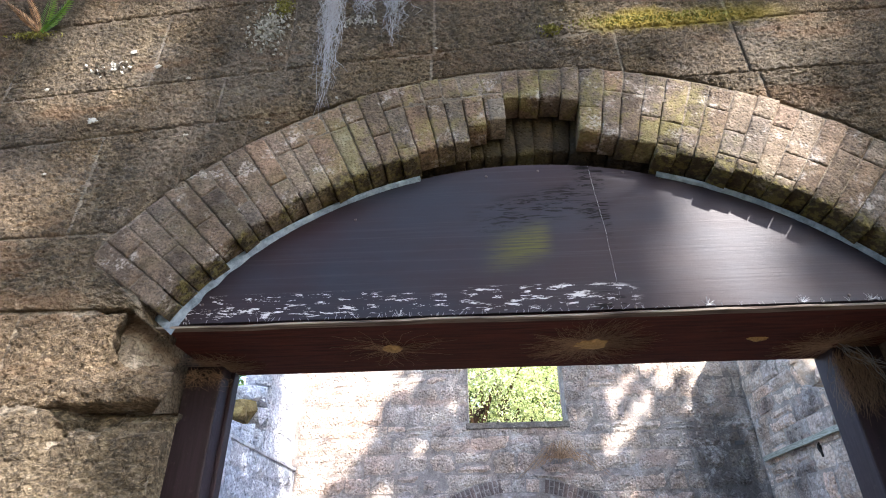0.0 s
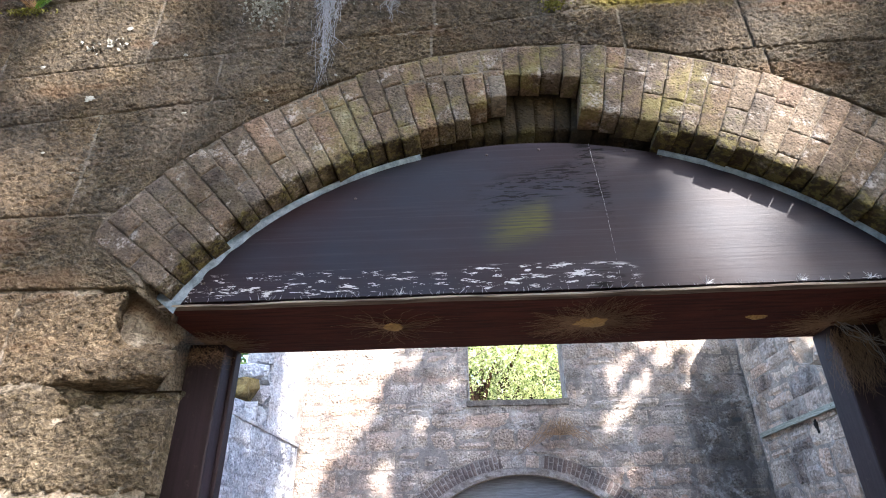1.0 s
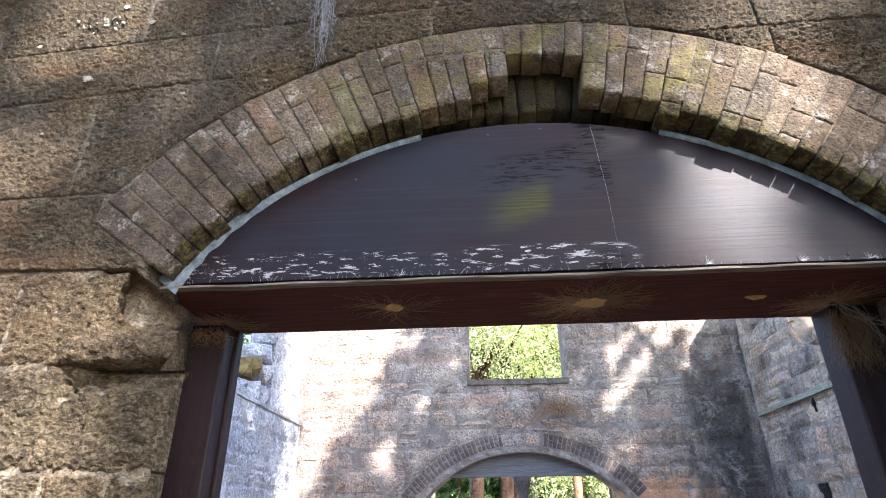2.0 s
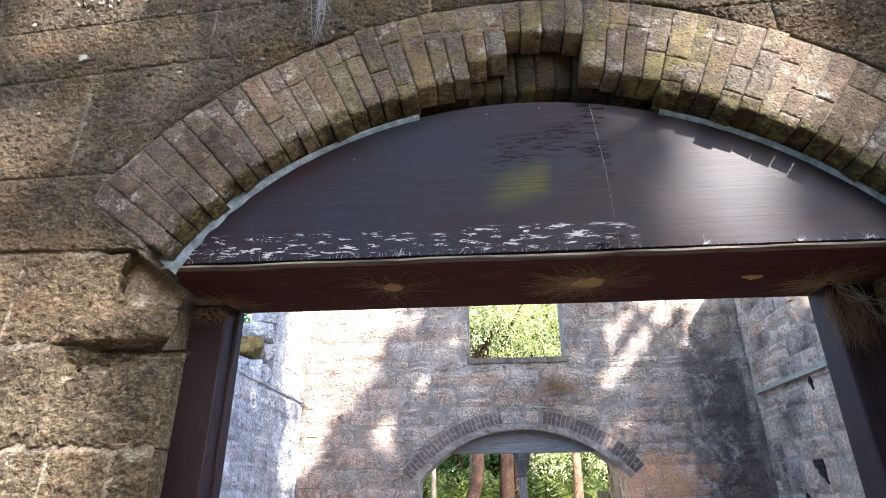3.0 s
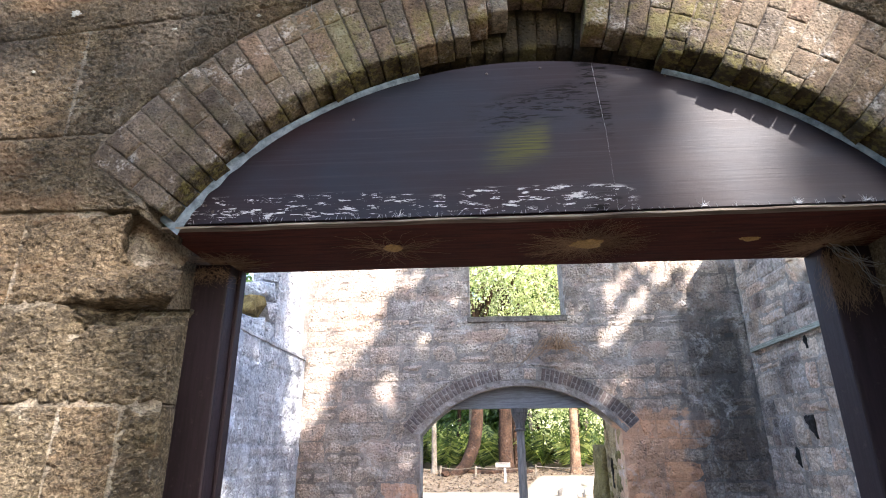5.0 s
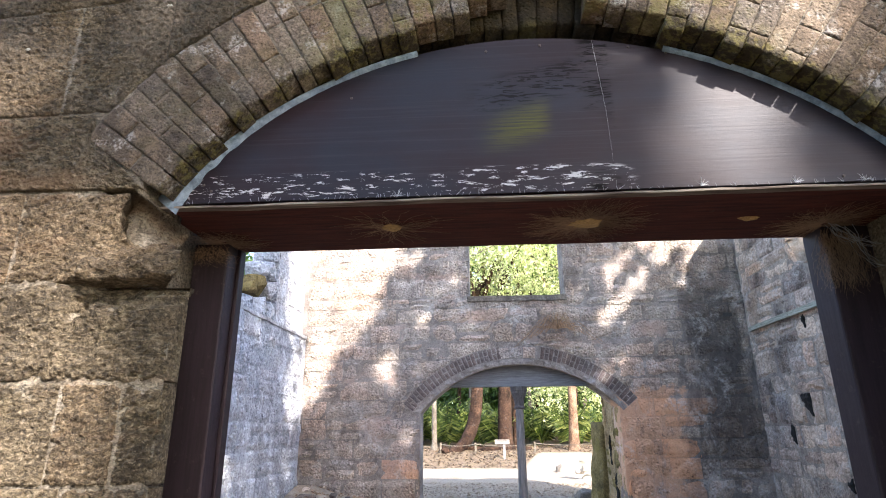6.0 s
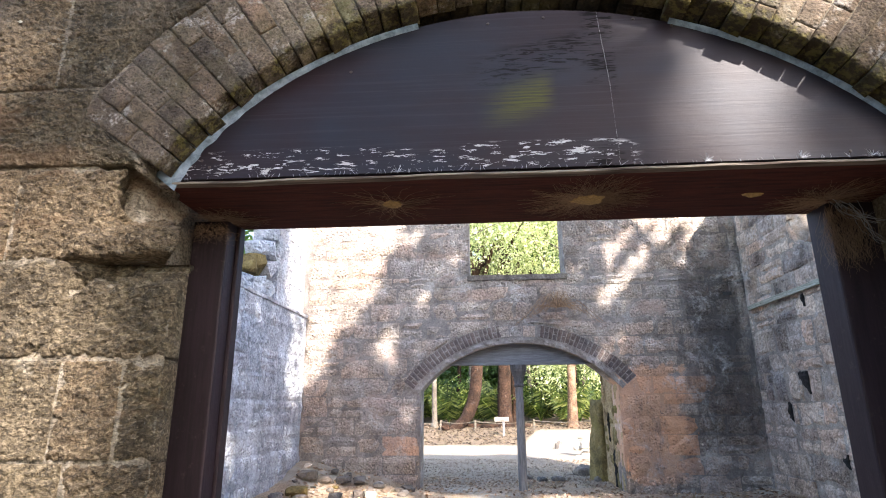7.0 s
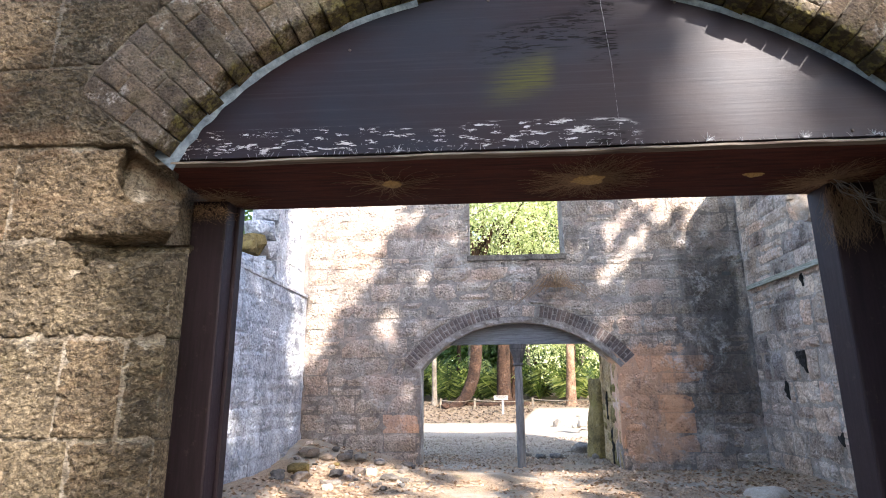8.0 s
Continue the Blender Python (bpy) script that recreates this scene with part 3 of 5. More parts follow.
cols = [(WEST_X - 0.6, -0.3, 3.93), (-1.33, -0.3, 3.93)]
for i in range(41):
    x = -1.33 + 3.63 * i / 40
    cols.append((x, arc(x, FX, FZ, F_IN), 3.93))
cols += [(2.30, -0.3, 3.93), (EAST_X + 0.6, -0.3, 3.93)]
wall_north = slab("wall_north", cols, FAR_Y + 0.02, FAR_Y + 0.6, FAR_MORTAR, "tall ruined wall of pink and grey sandstone with an arched opening")
for name, a, b, lo, hi in (("wall_north_left", WEST_X - 0.6, -0.37, 3.93, 5.75), ("wall_north_right", 1.47, EAST_X + 0.6, 3.93, 5.75), ("wall_north_top", -0.37, 1.47, 5.4, 5.75)):
    slab(name, [(a, lo, hi), (b, lo, hi)], FAR_Y + 0.02, FAR_Y + 0.6, FAR_MORTAR, "upper part of the ruined sandstone wall beside an open window")

wall_west = slab("wall_west", [(0.72, -0.3, 3.15), (FAR_Y + 0.02, -0.3, 3.15)], WEST_X - 0.6, WEST_X - 0.02, WEST_STONE, "ruined stone side wall with patchy limewash", "x")
slab("wall_west_top", [(7.72, 3.15, 5.65), (FAR_Y + 0.02, 3.15, 5.65)], WEST_X - 0.6, WEST_X - 0.1, WEST_STONE, "upper set-back part of the limewashed ruined wall", "x")
wall_east = slab("wall_east", [(0.72, -0.3, 3.1), (6.2, -0.3, 3.2), (6.72, -0.3, 3.3), (6.8, -0.3, 3.75), (7.3, -0.3, 3.95), (7.4, -0.3, 4.5), (7.62, -0.3, 4.7), (7.72, -0.3, 5.7), (FAR_Y + 0.02, -0.3, 5.7)], EAST_X + 0.02, EAST_X + 0.6, SIDE_MORTAR, "ruined stone side wall with a broken stepped end", "x")

# ---- near wall: one stone after another ----
COURSES = [lines((-3, -0.05), (3, -0.05)), lines((-3, 0.33), (3, 0.33)), lines((-3, 0.65), (3, 0.65)), lines((-3, 0.97), (3, 0.97)),
           lines((-3, 1.285), (3, 1.29)), lines((-3, 1.595), (-1, 1.566), (3, 1.56)), lines((-3, 1.87), (3, 1.885)),
           lines((-3, 2.205), (-1.2, 2.183), (3, 2.15)), lines((-3, 2.45), (-1.4, 2.48), (3, 2.55)),
           lines((-3, 2.80), (-1.98, 2.895), (-0.75, 3.006), (0.9, 3.088), (3, 3.12)), lines((-3, 3.08), (-0.28, 3.296), (0.4, 3.37), (0.9, 3.385), (3, 3.44)),
           lines((-3, 3.5), (-1.41, 3.66), (3, 3.86)), lines((-3, 3.98), (3, 4.15)), lines((-3, 4.39), (3, 4.39))]
PERPS = [(-2.6, -1.9), (-2.3, -1.55), (-2.7, -1.85), (-2.4, -1.33), (-2.1, -1.385, -1.195), (-2.5, -1.9), (-2.2, -1.635), (-2.3,),
         (-2.35, -1.58, -1.225, -1.007, 1.5), (-2.6, -1.152, 0.92, 1.9), (-2.09, -1.475, -0.903, -0.288, 0.923, 1.7), (-2.5, -1.75, -1.1, -0.2, 0.6, 1.3), (-2.2, -1.4, -0.6, 0.3, 1.1)]


def skew(x):
    return 2.39 - (x + 1.445) * (0.202 / 0.213)


def notch(u, v):
    w = 0.035 * noise.fractal(Vector((u * 14, v * 14, 2)), 0.9, 2.0, 3)
    s = max(0.0, min(1.0, (u + 1.43 + w) / 0.05)) * max(0.0, min(1.0, (v - 1.785 + w + 0.12 * max(0.0, -u - 1.25)) / 0.03))
    step = max(0.0, min(1.0, (u + 1.27 + w) / 0.05)) * max(0.0, min(1.0, (1.845 - v) / 0.015))
    return -0.085 * s + 0.04 * s * step


def lip(u, v):
    s = max(0.0, min(1.0, (u + 1.45) / 0.08)) * max(0.0, min(1.0, (1.98 - v) / 0.09))
    w = 0.02 * noise.fractal(Vector((u * 12, v * 12, 8)), 0.9, 2.0, 3)
    hollow = max(0.0, min(1.0, (u + 1.285 + w) / 0.06)) * max(0.0, min(1.0, (v - 1.97 + w) / 0.11))
    return (0.03 + 0.02 * noise.noise(Vector((u * 20, v * 20, 5)))) * s - 0.21 * hollow - 0.25 * max(0.0, min(1.0, (u + 1.25) / 0.05)) * max(0.0, min(1.0, (v - 2.04) / 0.1))


def swell(u, v):
    return 0.012 * noise.noise(Vector((u * 2.2, v * 2.2, 4.0)))


def mortar_face(name, x0, x1, bottom, top):
    """The bedding mortar behind the stones, a little below their faces."""
    n, m, verts, faces = max(2, round((x1 - x0) / 0.03)), 90, [], []
    for i in range(n + 1):
        x = x0 + (x1 - x0) * i / n
        lo, hi = bottom(x), top(x)
        for j in range(m + 1):
            z = lo + (hi - lo) * j / m
            d = -0.011 + min(0.0, notch(x, z) if z < 1.9 else lip(x, z) if z < 2.2 and x < 0 else 0.0) + 0.003 * noise.noise(Vector((x * 30, z * 30, 0)))
            if 1.88 < z < 2.2 and -1.36 < x < 0:
                d -= 0.1
            verts.append((x, -d, z))
    for i in range(n):
        for j in range(m):
            a = i * (m + 1) + j
            faces.append((a, a + m + 1, a + m + 2, a + 1))
    return mesh_object(name, verts, faces, MORTAR, wall_south, "", True)


mortar_face("mortar_bed", -9.0, -1.44, lambda x: -0.3, lambda x: WALL_TOP)
mortar_face("mortar_bed", -1.44, -1.24, lambda x: -0.3, skew)
mortar_face("mortar_bed", -1.24, -1.075, lambda x: -0.3, lambda x: 1.86)
mortar_face("mortar_bed", -1.44, 1.54, lambda x: arc(x, AX, AZ, A_OUT - 0.01), lambda x: WALL_TOP)
mortar_face("mortar_bed", 1.54, 9.0, lambda x: -0.3, lambda x: WALL_TOP)
mortar_face("mortar_bed", 1.21, 1.54, lambda x: -0.3, lambda x: 2.17 + (x - 1.21) * 0.6)

for c in range(len(COURSES) - 1):
    low, high = COURSES[c], COURSES[c + 1]
    cuts = [-3.2, *PERPS[c], 2.6]
    for a, b in zip(cuts, cuts[1:]):
        pieces = [(a, b)]
        if c <= 6:
            pieces = [(a, min(b, -1.065)), (max(a, 1.2), b)] if a < 1.2 and b > -1.065 else [(a, b)]
        elif c == 7:
            pieces = [(a, min(b, -1.235)), (1.42, b)] if b > -1.2 else [(a, b)]
        for p, q in pieces:
            if q - p < 0.05:
                continue
            fine = q > -2.25 and p < 1.6 and c >= 3
            bot, tp = low, high
            if c == 7:
                tp = (lambda x, h=high: min(h(x), skew(x)) if -1.445 < x < 0 else h(x))
            if c >= 8:
                bot = (lambda x, l=low: max(l(x), arc(x, AX, AZ, A_OUT + 0.004)))
            ex = notch if c == 5 and q > -1.5 else lip if c == 6 and q > -1.3 and p < 0 else swell
            at_jamb = c <= 6 and (abs(q + 1.065) < 0.01 or abs(p - 1.2) < 0.01)
            if c == 8:
                spans = [(p, min(q, -0.9)), (max(p, 0.95), q)]
            elif c == 9:
                spans = [(p, min(q, -0.30)), (max(p, 0.45), q)]
            else:
                spans = [(p, q)]
            put_at = (lambda u, d, z: (u - 0.75 * max(0.0, -d), -d, z)) if ex is lip else near_place
            for s0, s1 in spans:
                if s1 - s0 > 0.05:
                    ashlar("stone", s0, s1, bot, tp, 0.0058 if fine else 0.06, 0.011 if fine else 0.006, put_at, STONE, wall_south,
                           0.005, 0.5 if at_jamb and c == 6 and q < 0 else 0.08 if at_jamb else 0.05, 0.02 if at_jamb else 0.005, 66.0 if fine else 16.0, ex)
# the low stones between the crown and the first full course
ashlar("stone", -0.92, -0.66, lambda x: arc(x, AX, AZ, A_OUT + 0.004), COURSES[9], 0.0058, 0.011, near_place, STONE, wall_south, 0.003, 0.05, 0.005, 66.0, swell)
ashlar("stone", 0.5, 0.95, lambda x: arc(x, AX, AZ, A_OUT + 0.004), COURSES[9], 0.0058, 0.011, near_place, STONE, wall_south, 0.003, 0.05, 0.005, 66.0, swell)
ashlar("stone", -0.3, 0.45, lambda x: max(COURSES[9](x), arc(x, AX, AZ, A_OUT + 0.004)), COURSES[10], 0.0058, 0.011, near_place, STONE, wall_south, 0.005, 0.05, 0.005, 66.0, swell)

# ---- near arch of bricks ----
def ring_place(depth0):
    def f(u, d, r):
        return (AX + r * math.cos(u), depth0 - d, AZ + r * math.sin(u))
    return f


def arch_brick(a0, a1, r0, r1, depth0, depth, mat, cell=0.0085, amp=0.0022, edge=0.003):
    """A brick in the ring, its face in polar lines about the arch's centre."""
    place = ring_place(depth0)

    def scaled(u, d, v):
        return place(u / 1.7, d, v)
    skewed = random.uniform(-0.006, 0.006)
    mid = 0.85 * (a0 + a1)
    return ashlar("brick", a0 * 1.7, a1 * 1.7, lambda u: r0 + skewed * (u - mid) * 12, lambda u: r1 - skewed * (u - mid) * 8, cell, amp, scaled, mat, wall_south, random.uniform(0.0012, 0.0028), depth, edge, 26.0)


def ring_foot(deg):
    """Radius to which the bricks hang down: broken short round the crown, whole at the haunches."""
    if deg > 106:
        return 1.495 + 0.025 * (deg - 110) / 34
    if deg > 98:
        return 1.525
    if deg > 92.3:
        return 1.6
    if deg > 81.6:
        return 1.7
    if deg > 71.4:
        return 1.53
    return 1.485


VOUSSOIRS = 44
span0, span1 = radians(35.6), radians(144.6)
edges = [span0 + (span1 - span0) * (i + (random.uniform(-0.12, 0.12) if 0 < i < VOUSSOIRS else 0)) / VOUSSOIRS for i in range(VOUSSOIRS + 1)]
for i in range(VOUSSOIRS):
    a0, a1 = edges[i], edges[i + 1]
    deg = math.degrees((a0 + a1) / 2)
    out = A_OUT + random.uniform(-0.012, 0.006)
    foot = ring_foot(deg) + random.uniform(-0.014, 0.014)
    tilt = random.uniform(-0.006, 0.0005)
    # whole bricks of 0.22 and halves of 0.11 in turn, with some cut odd
    size = 0.112 if (i % 2 == 0) != (random.random() < 0.25) else 0.222
    top = out
    while top - foot > 0.03:
        low = top - size * random.uniform(0.92, 1.06)
        if low - foot < 0.05:
            low = foot
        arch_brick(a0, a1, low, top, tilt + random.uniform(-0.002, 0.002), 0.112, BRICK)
        top, size = low, 0.334 - size
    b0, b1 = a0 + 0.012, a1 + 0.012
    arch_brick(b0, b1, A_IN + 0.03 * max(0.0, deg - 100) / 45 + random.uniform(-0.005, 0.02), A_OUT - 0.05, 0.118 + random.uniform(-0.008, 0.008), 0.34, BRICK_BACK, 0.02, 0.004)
# one pale cement-patched brick beside the crown
arch_brick(radians(92.4), radians(94.6), 1.605, 1.715, -0.008, 0.112, MORTAR)


def mortar_ring(a0, a1, r0, r1, y0, y1):
    n, verts, faces = 40, [], []
    for i in range(n + 1):
        a = a0 + (a1 - a0) * i / n
        for r, y in ((r0, y0), (r1, y0), (r1, y1), (r0, y1)):
            verts.append((AX + r * math.cos(a), y, AZ + r * math.sin(a)))
    for i in range(n):
        for k in range(4):
            faces.append((4 * i + k, 4 * i + 4 + k, 4 * i + 4 + (k + 1) % 4, 4 * i + (k + 1) % 4))
    faces += [(0, 1, 2, 3), (4 * n + 3, 4 * n + 2, 4 * n + 1, 4 * n)]
    return mesh_object("mortar_bed", verts, faces, MORTAR, wall_south)


mortar_ring(span0, span1, 1.735, A_OUT - 0.004, 0.0035, 0.105)
mortar_ring(span0, radians(71), A_IN + 0.02, 1.735, 0.0035, 0.105)
mortar_ring(radians(106), span1, A_IN + 0.02, 1.735, 0.0035, 0.105)

ashlar("mortar_smear", -1.42, -1.2, lambda x: skew(x) - 0.03, lambda x: AZ - 0.7107 * (x - AX) + 0.01, 0.012, 0.004, near_place, MORTAR, wall_south, 0.0, 0.15, 0.006, 30.0, lambda u, v: -0.006 - 0.2 * max(0.0, min(1.0, (u + 1.245) / 0.05)))

# ---- door frame and its arched panel ----
PX, PZ, PR, PY = 0.028, 1.161, 1.606, 0.1
door = thing("door_1", "dark brown painted timber door frame under an arched gloss panel", "door frame", "", "structure")
part("lintel", beam(-1.238, 1.4, PY + 0.024, 0.62, 2.158, 2.28, 0.006, 24, 0.002), BEAM_WOOD, door, "red-brown painted beam hung with dusty webs")
part("lintel_lip", beam(-1.236, 1.31, PY - 0.004, PY + 0.03, 2.152, 2.161, 0.003, 40, 0.004), painted_wood("worn_lip", (0.05, 0.035, 0.03), (0.22, 0.19, 0.16), 0.8, "x"), door, "worn pale timber lip")
for s, x0, x1 in ((-1, -1.294, -1.151), (1, 1.143, 1.34)):
    part("post", beam(x0, x1, 0.484, 0.62, -0.1, 2.158, 0.008), POST_WOOD, door)
    if s > 0:
        continue
    stop = (x1, x1 + 0.016) if s < 0 else (x0 - 0.016, x0)
    part("stop", beam(*stop, 0.565, 0.615, -0.1, 2.156, 0.004), POST_WOOD, door)


def segment_panel(name, cx, cz, r, z0, y0, y1, xa, xb, mat, parent, label=""):
    """A board with a straight foot and a curved head, cut between two upright lines."""
    n = 60
    bm = bmesh.new()
    front, back = [], []
    top = [(xa + (xb - xa) * i / n, arc(xa + (xb - xa) * i / n, cx, cz, r)) for i in range(n + 1)]
    top = [(x, z) for x, z in top if z > z0 + 0.002]
    outline = [(top[0][0], z0), *top, (top[-1][0], z0)]
    for x, z in outline:
        front.append(bm.verts.new((x, y0, z)))
        back.append(bm.verts.new((x, y1, z)))
    m = len(outline)
    for i in range(1, m - 2):
        bm.faces.new((front[0], front[i], front[i + 1])) if i < m - 2 else None
    bm.faces.new((front[0], front[m - 2], front[m - 1]))
    bm.faces.new(back[::-1])
    for i in range(m):
        k = (i + 1) % m
        bm.faces.new((front[i], back[i], back[k], front[k]))
    bmesh.ops.recalc_face_normals(bm, faces=bm.faces[:])
    return part(name, bm, mat, parent, label)


arch_panel = segment_panel("panel", PX, PZ, PR, 2.17, PY, PY + 0.02, -1.25, 1.31, PANEL, door, "dark gloss plywood with peeling paint")


def fillet(a0, a1, wide):
    """The cement bead that seals the panel against the bricks."""
    n, verts, faces = 60, [], []
    for i in range(n + 1):
        a = a0 + (a1 - a0) * i / n
        w = wide(i / n) * (1 + 0.2 * noise.noise(Vector((i * 0.35, 1.0, 2.0))) + 0.12 * noise.noise(Vector((i * 2.3, 4.0, 2.0))))
        for r, y in ((PR - w, PY - 0.002), (PR - w * 0.4, PY - 0.008), (PR + 0.004 + 0.2 * w, PY - 0.016), (PR + 0.02, PY + 0.012)):
            verts.append((PX + r * math.cos(a), y, PZ + r * math.sin(a)))
    for i in range(n):
        for k in range(3):
            faces.append((4 * i + k, 4 * i + 4 + k, 4 * i + 5 + k, 4 * i + 1 + k))
    return mesh_object("cement_bead", verts, faces, CEMENT, door, "rough blue-grey cement bead", True)


fillet(radians(140.9), radians(103.5), lambda t: 0.06 * (1 - t) ** 4 + 0.009)
fillet(radians(72.5), radians(37.0), lambda t: 0.008)

for x, z in ((-1.053, 2.213), (-0.582, 2.554), (-0.102, 2.722), (0.09, 2.736), (0.397, 2.712), (0.522, 2.678), (0.839, 2.554), (-1.082, 2.237), (0.349, 2.174), (1.012, 2.189)):
    bm = bmesh.new()
    bmesh.ops.create_cone(bm, cap_ends=True, segments=10, radius1=0.006, radius2=0.004, depth=0.004)
    bmesh.ops.rotate(bm, verts=bm.verts[:], matrix=Matrix.Rotation(radians(90), 3, "X"))
    bmesh.ops.translate(bm, verts=bm.verts[:], vec=(x, PY - 0.001, z))
    part("nail", bm, RUST, arch_panel)

# ---- far wall: coursed stones ----
def coursed(u_lo, u_hi, levels, place, parent, pick, low=None, high=None, holes=(), length=(0.3, 0.8), cell=0.11, amp=0.022, seed=3, depth=0.06):
    """Rows of uneven blocks; pick(u, z) chooses the stone, low and high are edge lines that cut the blocks, holes are gaps (u0, u1, z0, z1)."""
    rng = random.Random(seed)
    for z0, z1 in zip(levels, levels[1:]):
        u = u_lo - rng.uniform(0, 0.3)
        while u < u_hi:
            w = rng.uniform(*length)
            a, b = max(u, u_lo), min(u + w, u_hi)
            u += w
            spans = [(a, b)]
            for h0, h1, hz0, hz1 in holes:
                if z1 > hz0 + 0.02 and z0 < hz1 - 0.02:
                    spans = [s for p, q in spans for s in ((p, min(q, h0)), (max(p, h1), q)) if s[1] - s[0] > 0.04]
            for p, q in spans:
                if q - p < 0.06:
                    continue
                sub = [(z0, z1)]
                if rng.random() < 0.2:
                    m = z0 + (z1 - z0) * rng.uniform(0.4, 0.6)
                    sub = [(z0, m), (m, z1)]
                sa, sb = rng.uniform(-0.014, 0.014), rng.uniform(-0.014, 0.014)
                for c, d in sub:
                    bot = (lambda x, c=c: max(c, low(x))) if low else (lambda x, c=c: c)
                    tp = (lambda x, d=d: min(d, high(x))) if high else (lambda x, d=d: d)
                    ashlar("stone", p, q, bot, tp, cell, amp, place, pick((p + q) / 2, (c + d) / 2, rng), parent, rng.uniform(0.005, 0.017), depth, rng.uniform(0.014, 0.03), 4.0, None, "", False)


def far_low(x):
    if -1.33 < x < 2.3:
        return max(arc(x, FX, FZ, F_OUT), 0.0)
    return arc(x, FX, FZ, F_OUT) if arc(x, FX, FZ, F_OUT) > 1.95 else -1.0


def far_pick(u, z, rng):
    orange = (2.2 < u < 3.75 and 0.35 < z < 2.05 and rng.random() < 0.55) or (-2.2 < u < -1.5 and 0.5 < z < 0.9 and rng.random() < 0.6)
    return RED_STONE if orange else FAR_STONE


FAR_LEVELS = [-0.05, 0.3, 0.62, 0.97, 1.3, 1.67, 2.0, 2.36, 2.74, 3.05, 3.42, 3.72, 3.93, 4.32, 4.7, 5.05, 5.4, 5.75]
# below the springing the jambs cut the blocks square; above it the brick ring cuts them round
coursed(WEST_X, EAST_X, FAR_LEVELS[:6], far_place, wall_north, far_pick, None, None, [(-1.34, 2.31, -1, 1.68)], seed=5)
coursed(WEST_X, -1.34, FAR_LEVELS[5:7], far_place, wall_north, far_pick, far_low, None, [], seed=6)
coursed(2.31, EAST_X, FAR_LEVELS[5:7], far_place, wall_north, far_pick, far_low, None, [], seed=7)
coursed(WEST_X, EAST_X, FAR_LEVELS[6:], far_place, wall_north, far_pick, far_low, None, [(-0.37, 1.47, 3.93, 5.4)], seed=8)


def far_ring(u, d, r):
    a = u / 2.6
    return (FX + r * math.cos(a), FAR_Y - d, FZ + r * math.sin(a))


def far_brick(name, a0, a1, r0, r1, mat, amp=0.006):
    return ashlar(name, a0 * 2.6, a1 * 2.6, lambda u: r0, lambda u: r1, 0.07, amp, far_ring, mat, wall_north, 0.008, 0.06, 0.007, 8.0, None, "", False)


rim = []
for i in range(61):
    a = radians(40.5 + 101 * i / 60)
    rim += [(FX + r * math.cos(a), FAR_Y + 0.011, FZ + r * math.sin(a)) for r in (2.54, F_OUT - 0.01)]
mesh_object("mortar_bed", rim, [(2 * i, 2 * i + 1, 2 * i + 3, 2 * i + 2) for i in range(60)], RING_MORTAR, wall_north)
n_ring = 57
f0, f1 = radians(40.5), radians(141.5)
for i in range(n_ring):
    a0, a1 = f0 + (f1 - f0) * i / n_ring, f0 + (f1 - f0) * (i + 1) / n_ring
    deg = math.degrees((a0 + a1) / 2)
    if 81 < deg < 98:
        if i % 3 == 0:
            far_brick("stone", a0, min(a0 + 3 * (a1 - a0), f1), 2.54, F_OUT - 0.02, FAR_STONE, 0.012)
        continue
    mid = 2.665 + random.uniform(-0.01, 0.01)
    if i % 2:
        far_brick("brick", a0, a1, mid, F_OUT, DARK_BRICK)
        far_brick("brick", a0, a1, 2.545, mid, DARK_BRICK)
    else:
        far_brick("brick", a0, a1, 2.545, F_OUT, DARK_BRICK)
for i in range(14):
    a0, a1 = f0 + (f1 - f0) * i / 14, f0 + (f1 - f0) * (i + 1) / 14
    far_brick("stone", a0, a1, F_IN - 0.01, 2.535, RING_MORTAR, 0.03)

window = thing("window_1", "empty square window opening with a worn stone sill", "window", "", "structure")
part("window_sill", beam(-0.42, 1.5, FAR_Y - 0.03, FAR_Y + 0.62, 3.83, 3.945, 0.02, 24, 0.012), ROCK, window, "cracked grey stone sill")
for xa, xb in ((-0.385, -0.365), (1.465, 1.485)):
    part("window_jamb", beam(xa, xb, FAR_Y - 0.004, FAR_Y + 0.62, 3.945, 5.4, 0.006), FAR_MORTAR, window)

# stub wall and mossy slab behind the right jamb
stub = slab("wall_stub", [(FAR_Y + 0.6, -0.2, 2.6), (10.9, -0.2, 2.3)], 2.32, 2.9, JAMB_STONE, "short return wall of crumbling mossy stone", "x")


def stub_place(u, d, z):
    return (2.30 - d, u, z)


coursed(FAR_Y + 0.02, 10.9, [-0.05, 0.35, 0.75, 1.1, 1.5, 1.9, 2.3], stub_place, stub, lambda u, z, r: MOSSY if r.random() < 0.3 else JAMB_STONE, None, None, [], (0.3, 0.6), 0.1, 0.03, 11, 0.05)
# dark patches laid on the stones in place of shaded holes
for y0, y1, z0, z1 in ((9.95, 10.05, 0.1, 0.6), (10.3, 10.36, 0.9, 1.3)):
    ashlar("cavity", y0, y1, lambda u, a=z0: a + 0.1 * math.sin(u * 40), lambda u, b=z1: b + 0.08 * math.sin(u * 31), 0.03, 0.02, stub_place, HOLE_SHADE, stub, 0.0, 0.05, 0.01, 12.0, lambda u, v: 0.018, "", False)
bm = bmesh.new()
bmesh.ops.create_grid(bm, x_segments=14, y_segments=20, size=0.5)
